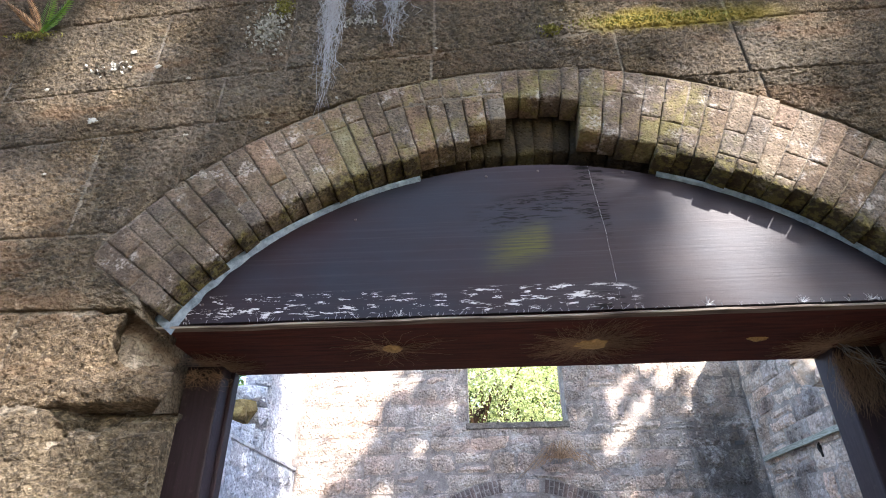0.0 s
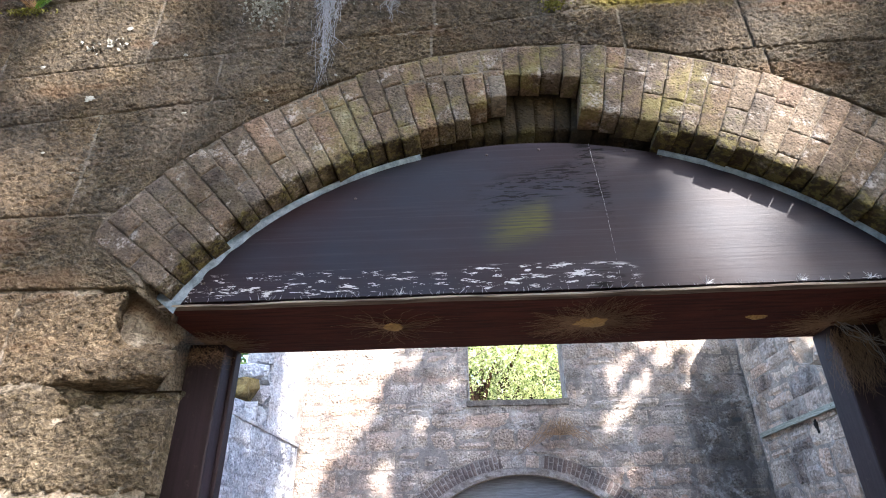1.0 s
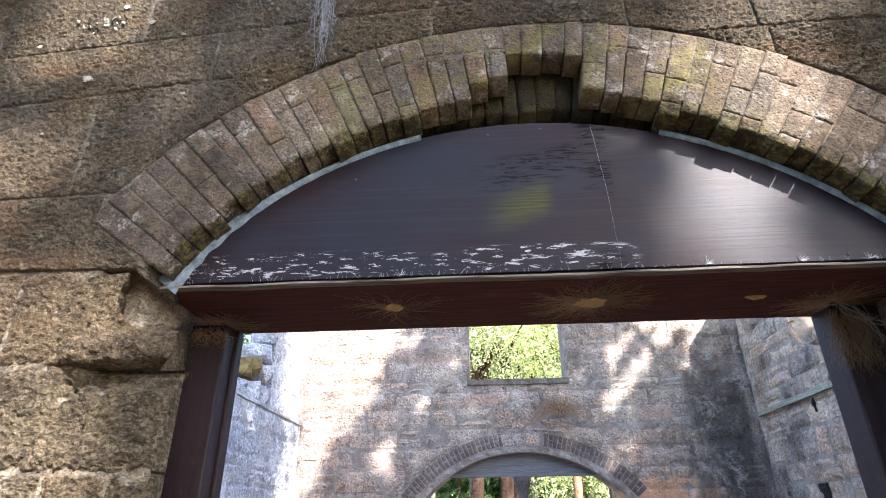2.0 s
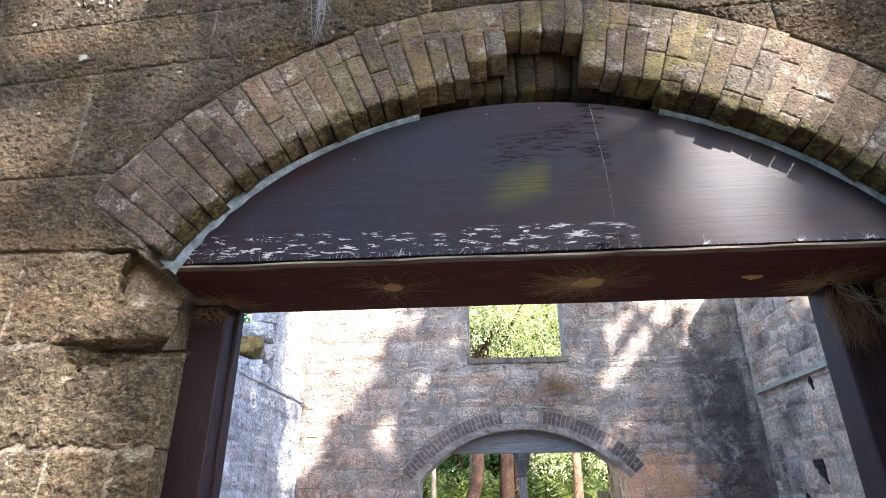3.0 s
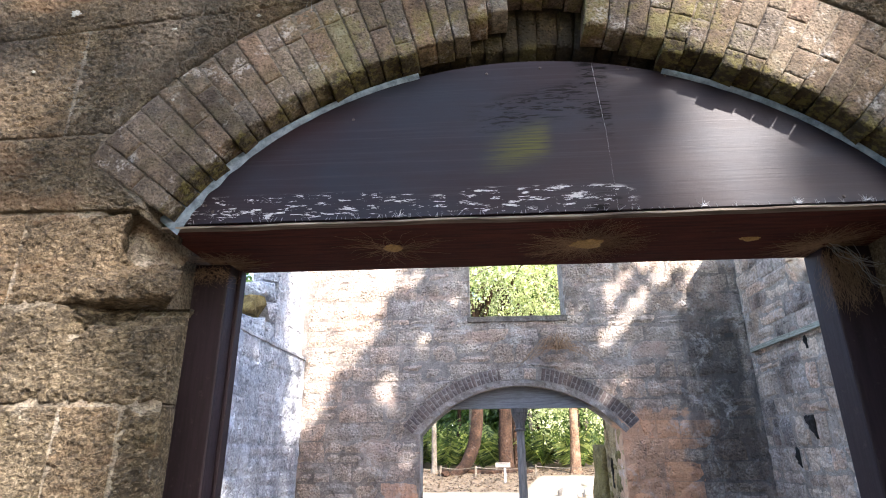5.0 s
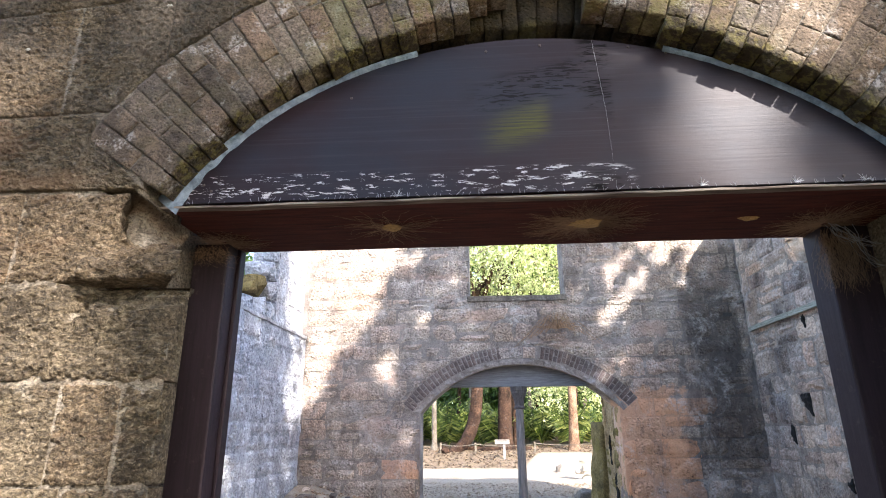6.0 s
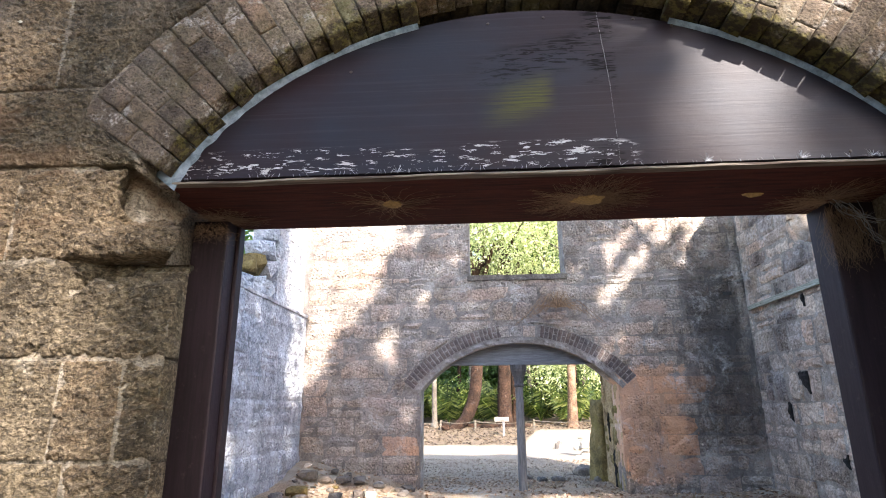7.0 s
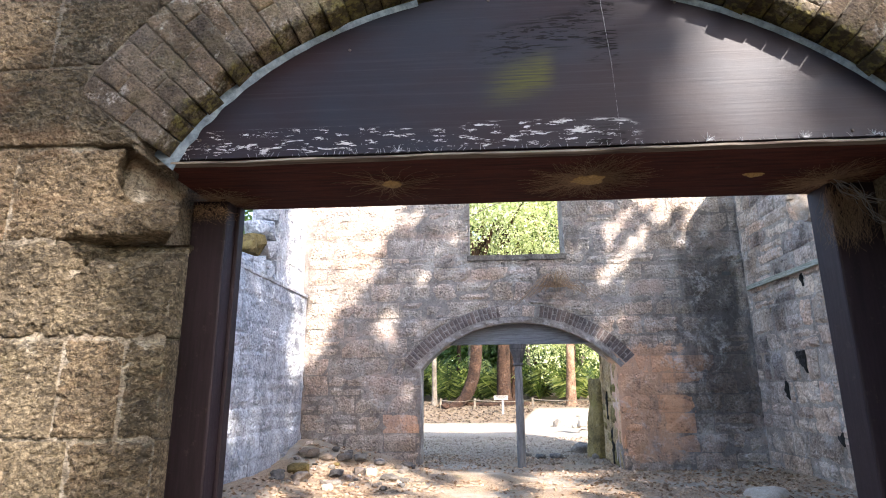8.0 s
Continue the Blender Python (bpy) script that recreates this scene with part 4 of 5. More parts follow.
for v in bm.verts:
    x, z = v.co.x, v.co.y + 0.5
    bulge = 0.16 * (1 - (2 * x) ** 2) + 0.05 * noise.fractal(Vector((x * 4, z * 5, 3)), 0.9, 2, 3)
    v.co = Vector((2.32 - bulge - 0.12 * (1 - z), 11.35 + x * 0.9, z * (1.62 + 0.1 * noise.noise(Vector((x * 5, 0, 0)))) - 0.05))
ret = bmesh.ops.extrude_face_region(bm, geom=bm.faces[:])
for v in ret["geom"]:
    if isinstance(v, bmesh.types.BMVert):
        v.co.x = 2.75
bmesh.ops.recalc_face_normals(bm, faces=bm.faces[:])
tagged(part("stone_stump", bm, MOSSY, None, "", True), "leaning moss-covered stone stump behind the arch", "stone")

# ---- side walls ----
def west_pick(u, z, rng):
    return WEST_STONE


coursed(3.6, FAR_Y, [-0.05, 0.4, 0.8, 1.2, 1.6, 2.0, 2.4, 2.8, 3.16], west_place, wall_west, west_pick, None, None, [], (0.4, 1.0), 0.06, 0.026, 21)


def west_top(u, d, z):
    return (WEST_X - 0.09 + d, u, z)


coursed(7.68, FAR_Y, [3.17, 3.6, 4.0, 4.4, 4.8, 5.2, 5.65], west_top, wall_west, west_pick, None, None, [], (0.35, 0.8), 0.07, 0.03, 22, 0.08)
bm = beam(3.6, FAR_Y, -0.12, 0.035, -0.03, 0.03, 0.014, 30, 0.012)
for v in bm.verts:
    v.co = Vector((WEST_X - 0.02 + v.co.y, v.co.x, 3.16 + v.co.z + 0.012 * (v.co.x - 7)))
part("ledge", bm, WEST_STONE, wall_west, "sloping mortar-topped ledge")
# loose blocks stepping up from the ledge to the broken upper wall
for k, (y, z, sy, sz) in enumerate(((6.15, 3.14, 0.2, 0.13), (6.62, 3.14, 0.22, 0.17), (7.1, 3.15, 0.22, 0.2), (7.5, 3.16, 0.17, 0.19), (6.66, 3.48, 0.19, 0.13), (7.08, 3.55, 0.18, 0.16), (7.48, 3.54, 0.17, 0.18), (7.12, 3.87, 0.16, 0.12), (7.5, 3.9, 0.16, 0.16), (7.55, 4.22, 0.14, 0.18), (7.56, 4.58, 0.13, 0.17))):
    chunk("stone", WEST_X - 0.26, y, z, 0.2, sy, sz, MOSSY if k in (5, 4) else WEST_STONE, "broken loose block resting on the wall ledge", "stone", "blocks on the ledge", 30 + k, 0.9)


def east_high(u):
    return lines((0, 3.1), (6.2, 3.2), (6.72, 3.3), (6.8, 3.75), (7.3, 3.95), (7.4, 4.5), (7.62, 4.7), (7.72, 5.7), (9.2, 5.7))(u)


coursed(4.2, FAR_Y, [-0.05, 0.35, 0.72, 1.15, 1.5, 1.98, 2.3, 2.75, 3.06, 3.5, 3.85, 4.3, 4.6, 5.05, 5.4, 5.7], east_place, wall_east,
        lambda u, z, r: EAST_STONE if r.random() < 0.8 else FAR_STONE, None, east_high, [(7.62, 7.8, 1.55, 1.95), (8.2, 8.27, 1.15, 1.55)], (0.25, 0.95), 0.07, 0.032, 23)
for k, (y, z, sy, sz, x) in enumerate(((6.98, 3.75, 0.17, 0.14, 0.16), (7.2, 3.88, 0.14, 0.2, 0.3), (6.62, 3.22, 0.12, 0.2, 0.2), (7.48, 4.48, 0.12, 0.17, 0.16), (6.45, 3.18, 0.13, 0.1, 0.3), (6.98, 4.02, 0.12, 0.1, 0.3))):
    chunk("stone", EAST_X + x + 0.1, y, z, 0.2, sy, sz, EAST_STONE, "rough broken block on the wall's stepped end", "stone", "blocks on the broken end", 50 + k)

# dark patches on the east wall, painting the shade of missing stones
for y0, y1, z0, z1 in ((7.58, 7.84, 1.62, 1.95), (8.22, 8.29, 1.2, 1.5), (7.32, 7.42, 2.92, 3.08), (6.95, 7.05, 0.62, 0.76)):
    ashlar("cavity", y0, y1, lambda u, a=z0, p=y0: a + 0.9 * (u - p) + 0.05 * noise.noise(Vector((u * 14, 0, a))), lambda u, b=z1: b + 0.09 * noise.noise(Vector((u * 11, 3, b))), 0.025, 0.02, east_place, HOLE_SHADE, wall_east, 0.0, 0.05, 0.01, 12.0, lambda u, v: 0.016, "", False)

lath = thing("batten", "weathered lichen-grey timber batten fixed along the stone wall", "timber")
lath_board = part("board", beam(EAST_X - 0.075, EAST_X - 0.02, 6.55, 9.02, 3.13, 3.21, 0.006, 14, 0.006), LATH_WOOD, lath)
for y in (6.7, 7.6, 8.5):
    part("nail", beam(EAST_X - 0.082, EAST_X - 0.073, y, y + 0.012, 3.165, 3.177, 0.002), RUST, lath_board)

# beam hole in the far wall, its shade drawn as a dark patch
tagged(part("socket_patch", beam(4.36, 4.52, FAR_Y - 0.032, FAR_Y - 0.02, 3.45, 3.52, 0.004), INK, wall_north), "small dark patch for the shade of a beam socket")

# ---- timber filling and post of the far arch ----
board = thing("arch_board", "grey painted timber board filling the head of the far arch", "board")
segment_panel("board", FX, FZ, F_IN + 0.02, 2.25, FAR_Y + 0.22, FAR_Y + 0.3, -0.8, 2.02, GREY_BOARD, board)
part("rail", beam(-0.82, 2.04, FAR_Y + 0.2, FAR_Y + 0.32, 2.235, 2.262, 0.006), GREY_BOARD, board)


def pillar():
    root = thing("timber_post", "weathered grey timber post with a carved capital under the arch", "post")
    y = FAR_Y + 0.3
    prof = [(0.085, 0.0), (0.085, 0.5), (0.08, 1.3), (0.075, 1.86)]

    def turned(name, rings, n, label=""):
        bm = bmesh.new()
        rows = [[bm.verts.new((0.515 + r * math.cos((k + 0.5) * 2 * math.pi / n), y + r * math.sin((k + 0.5) * 2 * math.pi / n), z)) for k in range(n)] for r, z in rings]
        for p, q in zip(rows, rows[1:]):
            for k in range(n):
                bm.faces.new((p[k], p[(k + 1) % n], q[(k + 1) % n], q[k]))
        bm.faces.new(rows[-1])
        bm.faces.new(rows[0][::-1])
        return part(name, bm, GREY_WOOD if name == "shaft" else DARK_WOOD, root, label)
    turned("shaft", [(r, z - 0.03) for r, z in prof], 8)
    turned("capital", [(0.085, 1.83), (0.105, 1.84), (0.105, 1.87), (0.09, 1.89), (0.1, 1.98), (0.13, 2.06), (0.155, 2.12), (0.155, 2.15), (0.165, 2.16), (0.165, 2.235)], 8, "moulded capital")


pillar()

# ---- sign ----
sign = thing("sign", "small cream painted sign board on a short stake", "sign")
sx, sy, sz = 0.505, 21.6, ground_height(0.505, 21.6)
sign_board = part("board", beam(sx - 0.28, sx + 0.28, sy - 0.02, sy + 0.01, 0.97, 1.14, 0.006), SIGN_PAINT, sign)
part("stake", beam(sx + 0.03, sx + 0.12, sy + 0.01, sy + 0.07, sz - 0.1, 0.96, 0.006), GREY_WOOD, sign)
for k, w in enumerate((0.4, 0.34, 0.22)):
    part("lettering", beam(sx - w / 2, sx + w / 2, sy - 0.025, sy - 0.021, 1.098 - 0.045 * k, 1.116 - 0.045 * k, 0.001), INK, sign_board)

# ---- rubble and stones ----
heap = random.Random(4)
big = [(-2.58, 8.02, 0.19), (-1.7, 8.05, 0.17), (-2.05, 8.25, 0.15), (-3.2, 8.5, 0.2), (-2.9, 8.62, 0.2), (-2.62, 8.75, 0.15), (-3.1, 7.75, 0.2), (-2.95, 7.4, 0.17), (-2.35, 8.85, 0.15), (-1.98, 8.9, 0.13), (-3.25, 7.2, 0.16), (-1.55, 8.98, 0.13), (-2.25, 8.3, 0.14)]
small = [(heap.uniform(-3.4, -1.4), heap.uniform(6.9, 9.05), heap.uniform(0.04, 0.11)) for _ in range(55)]
for k, (x, y, size) in enumerate(big + small):
    chunk("rock", x, y, ground_height(x, y) - 0.12 * size, size * heap.uniform(0.7, 1.0), size * heap.uniform(0.6, 0.8), size * heap.uniform(0.35, 0.55), EAST_STONE if k % 7 == 2 else MOSSY if k in (6, 33) else ROCK, "rough fallen stone in the leaf-strewn rubble heap", "rock", "rubble stones", 300 + k, 0.55)
for k, (x, y, s) in enumerate(((2.07, 12.2, 0.3), (1.0, 11.0, 0.14), (1.35, 11.1, 0.16), (0.72, 11.4, 0.12), (2.2, 11.1, 0.16))):
    rock("rock", x, y, ground_height(x, y) - 0.2 * s, s, s * 0.7, s * 0.6, ROCK, "dark weathered stone lying in the gravel behind the arch", "rock", "stones behind the arch", 70 + k)
rock("rock", 3.6, 6.8, -0.12, 0.36, 0.26, 0.17, PALE_ROCK, "large pale smooth stone on the leafy floor", "rock", "", 81, 0.1)
for k, (x, y, z, s) in enumerate(((2.75, 16.2, 0.1, 0.2), (2.55, 16.0, 0.05, 0.16), (2.8, 16.1, 0.42, 0.2), (2.72, 16.2, 0.68, 0.18), (2.35, 16.3, 0.05, 0.13), (2.1, 15.8, 0.05, 0.1), (2.55, 16.2, 0.36, 0.12), (1.9, 17.0, 0.12, 0.12))):
    rock("rock", x, y, z - 0.1, s, s * 0.8, s * 0.8, PALE_ROCK, "sunlit pale stone of a small tumbled pile", "rock", "pale stone pile", 90 + k, 0.15)

# dry leaves on the floor
r2 = np.random.default_rng(8)
pts = []
for k in range(17000):
    x, y = r2.uniform(-3.4, 4.7), r2.uniform(4.5, 11.5)
    thick = noise.noise(Vector((x * 0.9, y * 0.9, 7.0)))
    if thick + 0.9 * (abs(x - 0.4) - 1.0) / 3 > r2.uniform(-0.5, 0.5):
        pts.append((x, y, ground_height(x, y) + 0.012))
tagged(leaves("leaf_litter", pts, 0.032, LEAF_DRY, None, 3, 0.8), "dry tan and orange leaves scattered over the floor", "leaves", "", "stuff")
pts = []
for k in range(7000):
    x, y = r2.uniform(-7, 6), r2.uniform(19.5, 27)
    if y < 19.5 + 4.0 * min(1.0, max(0.0, (x - 0.9) / 1.3)):
        continue
    pts.append((x, y, ground_height(x, y) + 0.02))
tagged(leaves("leaf_litter", pts, 0.055, LEAF_BROWN, None, 4, 0.8), "brown leaf litter under the trees", "leaves", "", "stuff")


pts = []
for k in range(15000):
    x, y = r2.uniform(-2.6, 3.4), r2.uniform(9.9, 15.5)
    pts.append((x, y, ground_height(x, y) + 0.012))
tagged(leaves("gravel", pts, 0.02, GRAVEL, None, 5, 0.8, 0.8), "brown gravel and leaf crumbs behind the arch", "gravel", "", "stuff")


# ---- trees ----
def trunk_mesh(points, radii, mat, parent, name="trunk", sides=12):
    verts, faces = [], []
    for i, (p, r) in enumerate(zip(points, radii)):
        for k in range(sides):
            a = 2 * math.pi * k / sides
            w = r * (1 + 0.16 * noise.noise(Vector((k * 1.1, i * 0.5, r * 9))))
            verts.append((p[0] + w * math.cos(a), p[1] + w * math.sin(a), p[2]))
    for i in range(len(points) - 1):
        for k in range(sides):
            q = sides * i
            faces.append((q + k, q + (k + 1) % sides, q + sides + (k + 1) % sides, q + sides + k))
    return mesh_object(name, verts, faces, mat, parent, "", True)


def curve_pts(a, b, bend, n):
    a, b, bend = Vector(a), Vector(b), Vector(bend)
    return [a.lerp(b, i / n) + bend * (4 * (i / n) * (1 - i / n)) for i in range(n + 1)]


def tree(x, y, r, height, lean, bend, bark, leaf, label, crown_at, crown_r, n_leaf, size, seed, limbs=5, swerve=0.0):
    root = thing("tree", label, "tree", "trees behind the ruin")
    z = ground_height(x, y) - 0.15
    pts = curve_pts((x, y, z), (x + lean[0], y + lean[1], z + height), bend, 14)
    pts = [pts[0], pts[0].lerp(pts[1], 0.3), pts[0].lerp(pts[1], 0.65), *pts[1:13]]
    pts = [p + Vector((swerve * (1 - math.exp(-(p.z - z) / 0.55)), 0, 0)) for p in pts]
    radii = [r * (1.0 + 0.55 * math.exp(-i * 1.1)) * (1 - 0.5 * i / 14) for i in range(15)]
    trunk_mesh(pts, radii, bark, root)
    rg = np.random.default_rng(seed)
    clumps = []
    for k in range(limbs):
        s = pts[9 + k % 5]
        e = Vector(crown_at) + Vector(rg.normal(size=3) * np.array(crown_r) * 0.55)
        lp = curve_pts(s, e, (0, 0, 0.3), 6)
        trunk_mesh(lp, [r * 0.35 * (1 - 0.85 * i / 6) + 0.01 for i in range(7)], bark, root, "limb", 6)
        clumps.append(e)
    cl = [np.array(crown_at) + rg.normal(size=3) * np.array(crown_r) * 0.6 for _ in range(max(6, n_leaf // 90))] + [np.array(c) for c in clumps]
    cen = np.concatenate([c + rg.normal(size=(n_leaf // len(cl), 3)) * np.array((0.5, 0.5, 0.35)) * (crown_r[0] / 3.0) for c in cl])
    leaves("crown", cen, size, leaf, root, seed)
    return root


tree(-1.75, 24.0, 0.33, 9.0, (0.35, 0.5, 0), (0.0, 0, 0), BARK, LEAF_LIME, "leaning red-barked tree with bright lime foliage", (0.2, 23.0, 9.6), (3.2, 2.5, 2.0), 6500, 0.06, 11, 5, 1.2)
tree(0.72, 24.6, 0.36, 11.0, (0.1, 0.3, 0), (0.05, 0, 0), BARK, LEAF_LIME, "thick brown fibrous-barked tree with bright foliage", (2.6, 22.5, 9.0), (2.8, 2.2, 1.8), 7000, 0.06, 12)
tree(1.3, 25.4, 0.2, 10.0, (-0.2, 0.4, 0), (0, 0, 0), BARK, LEAF_DARK, "slender brown tree beside a thicker trunk", (1.5, 27, 11), (3, 3, 2), 900, 0.2, 13)
tree(-2.35, 24.4, 0.13, 9.0, (-0.3, 0.4, 0), (0.05, 0, 0), PALE_BARK, LEAF_DARK, "thin pale upright tree at the wood's edge", (-2.6, 26, 9.5), (3, 3, 2), 900, 0.2, 14)
tree(3.62, 24.2, 0.23, 9.0, (0.2, 0.3, 0), (0.05, 0, 0), SUNLIT_BARK, LEAF_LIME, "sunlit brown tree at the clearing's edge", (4.2, 24, 8.5), (2.6, 2.2, 2.0), 3500, 0.09, 15)
for k, (x, y, r) in enumerate(((-3.3, 28, 0.12), (-0.9, 29, 0.15), (-1.6, 31, 0.13), (2.3, 30, 0.14), (4.6, 29, 0.15), (5.4, 32, 0.18), (3.0, 33, 0.12), (-5, 32, 0.2), (6.8, 27, 0.2))):
    tree(x, y, r, 9.0 + k % 3, (0.3 * (k % 3 - 1), 0.3, 0), (0.1 * (k % 2), 0, 0), PALE_BARK if k % 2 else BARK, LEAF_DARK, "slim shaded tree deep in the wood", (x, y, 9.5), (3, 3, 2), 600, 0.22, 40 + k, 3)


def palm(x, y, size, seed):
    """A low feather palm: arched midribs with many narrow leaflets."""
    root = thing("palm", "low feathery green palm in the undergrowth", "palm", "undergrowth palms")
    rg = random.Random(seed)
    z = ground_height(x, y)
    verts, faces, stalks = [], [], []
    for k in range(15):
        a, up = rg.uniform(0, 6.283), rg.uniform(1.0, 1.52)
        d = Vector((math.cos(a) * math.cos(up), math.sin(a) * math.cos(up), math.sin(up)))
        L = size * rg.uniform(0.8, 1.3)
        side = d.cross(Vector((0, 0, 1))).normalized()
        line = []
        for i in range(18):
            t = i / 17
            p = Vector((x, y, z + 0.05)) + d * L * t + Vector((math.cos(a), math.sin(a), -0.7)) * (0.32 * L * t * t)
            line.append(p)
            if i < 3:
                continue
            w = 0.3 * size * math.sin(math.pi * min(1.0, 0.15 + 0.85 * t)) * rg.uniform(0.8, 1.1)
            for s in (-1, 1):
                e = (side * s + d * 0.45 + Vector((0, 0, -0.8))).normalized()
                wide = d * 0.022 * size
                m = len(verts)
                verts += [p, p + e * w * 0.5 + wide, p + e * w, p + e * w * 0.5 - wide]
                faces.append((m, m + 1, m + 2, m + 3))
        stalks.append(line)
    strands("midrib", stalks, 0.014 * size, LEAF_PALM, root)
    mesh_object("fronds", verts, faces, LEAF_PALM, root)


pr = random.Random(17)
for k in range(26):
    palm(-6.5 + 13.5 * k / 25 + pr.uniform(-0.3, 0.3), pr.uniform(25.5, 33), pr.uniform(1.5, 2.7), 200 + k)

# thickets and the far wood, uncountable
r3 = np.random.default_rng(21)
cl = np.stack([r3.uniform(-14, 14, 150), r3.uniform(29, 38, 150), r3.uniform(0.8, 6, 150)], 1)
pts = (cl[:, None, :] + r3.normal(size=(150, 110, 3)) * np.array((0.8, 0.8, 0.7))).reshape(-1, 3)
pts = pts[pts[:, 2] > 0.8]
tagged(leaves("thicket", pts, 0.11, LEAF_DARK, None, 22), "dense dark green thicket behind the clearing", "bushes", "", "stuff")
cl = np.stack([r3.uniform(-30, 30, 260), r3.uniform(38, 50, 260), r3.uniform(1, 22, 260)], 1)
pts = (cl[:, None, :] + r3.normal(size=(260, 55, 3)) * np.array((1.5, 1.2, 1.2))).reshape(-1, 3)
low = np.stack([r3.uniform(-22, 22, 260), r3.uniform(37, 46, 260), r3.uniform(1, 9, 260)], 1)
pts = np.concatenate([pts, (low[:, None, :] + r3.normal(size=(260, 60, 3)) * np.array((1.2, 1.0, 0.9))).reshape(-1, 3)])
tagged(leaves("far_wood", pts[pts[:, 2] > 0.8], 0.45, LEAF_DARK, None, 23), "dark green wood far behind the ruin", "wood", "", "stuff")
cl = np.stack([r3.uniform(-4, 7, 60), r3.uniform(21, 27, 60), r3.uniform(7.0, 12.5, 60)], 1)
pts = (cl[:, None, :] + r3.normal(size=(60, 330, 3)) * np.array((0.45, 0.45, 0.22))).reshape(-1, 3)
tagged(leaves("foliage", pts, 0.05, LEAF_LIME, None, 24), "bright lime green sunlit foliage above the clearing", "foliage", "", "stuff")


cl = np.stack([r3.uniform(1.4, 6.5, 34), r3.uniform(23.8, 28, 34), r3.uniform(2.6, 5.5, 34)], 1)
pts = (cl[:, None, :] + r3.normal(size=(34, 130, 3)) * np.array((0.4, 0.4, 0.4))).reshape(-1, 3)
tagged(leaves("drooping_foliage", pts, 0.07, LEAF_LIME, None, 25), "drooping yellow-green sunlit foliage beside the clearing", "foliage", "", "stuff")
for k, (x0, z0, x1, z1) in enumerate(((-0.5, 8.6, 3.4, 9.9), (0.3, 9.4, 2.6, 10.6), (3.6, 7.6, 1.0, 8.9))):
    line = curve_pts((x0, 21.6, z0), (x1, 22.2, z1), (0, 0, 0.25), 8)
    tagged(trunk_mesh(line, [0.06 * (1 - 0.7 * i / 8) for i in range(9)], PALE_BARK, None, "branch", 6), "bare pale branch among the lime leaves", "branch", "branches")

# low rope fence at the wood's edge
fence = thing("rope_fence", "low rope fence on short wooden stakes", "fence")
stakes = [(-3.4, 23.2), (-2.0, 23.3), (-0.55, 23.3), (1.9, 23.4), (4.3, 23.3), (6.0, 23.3)]
for x, y in stakes:
    g = ground_height(x, y)
    part("stake", beam(x - 0.04, x + 0.04, y - 0.04, y + 0.04, g - 0.1, g + 0.42, 0.008), PALE_BARK, fence)
rope = []
for (xa, ya), (xb, yb) in zip(stakes, stakes[1:]):
    rope.append([(xa + (xb - xa) * i / 6, ya + (yb - ya) * i / 6 - 0.05, ground_height(xa, ya) + 0.36 - 0.08 * math.sin(math.pi * i / 6)) for i in range(7)])
strands("rope", rope, 0.02, PALE_BARK, fence, "sagging rope")
rock("stump", 2.25, 18.2, 0.02, 0.16, 0.12, 0.28, ROCK, "small pointed stump in the sunlit clearing", "stump", "", 131, 0.25)
for k, (x, y, s) in enumerate(((-1.9, 23.9, 0.35), (-0.6, 24.3, 0.3), (0.2, 24.1, 0.3), (1.6, 24.5, 0.25))):
    rock("log", x, y, ground_height(x, y) - 0.05, s * 2.2, s * 0.6, s * 0.5, BARK, "dark fallen timber lying among the trunks", "log", "fallen timber", 140 + k, 0.2)

# ---- tall unseen trees added beside the ruin; their gapped crowns shape the dappled shade ----
def in_oval(p, q, c, d, a, b):
    return ((p - c) / a) ** 2 + ((q - d) / b) ** 2 < 1


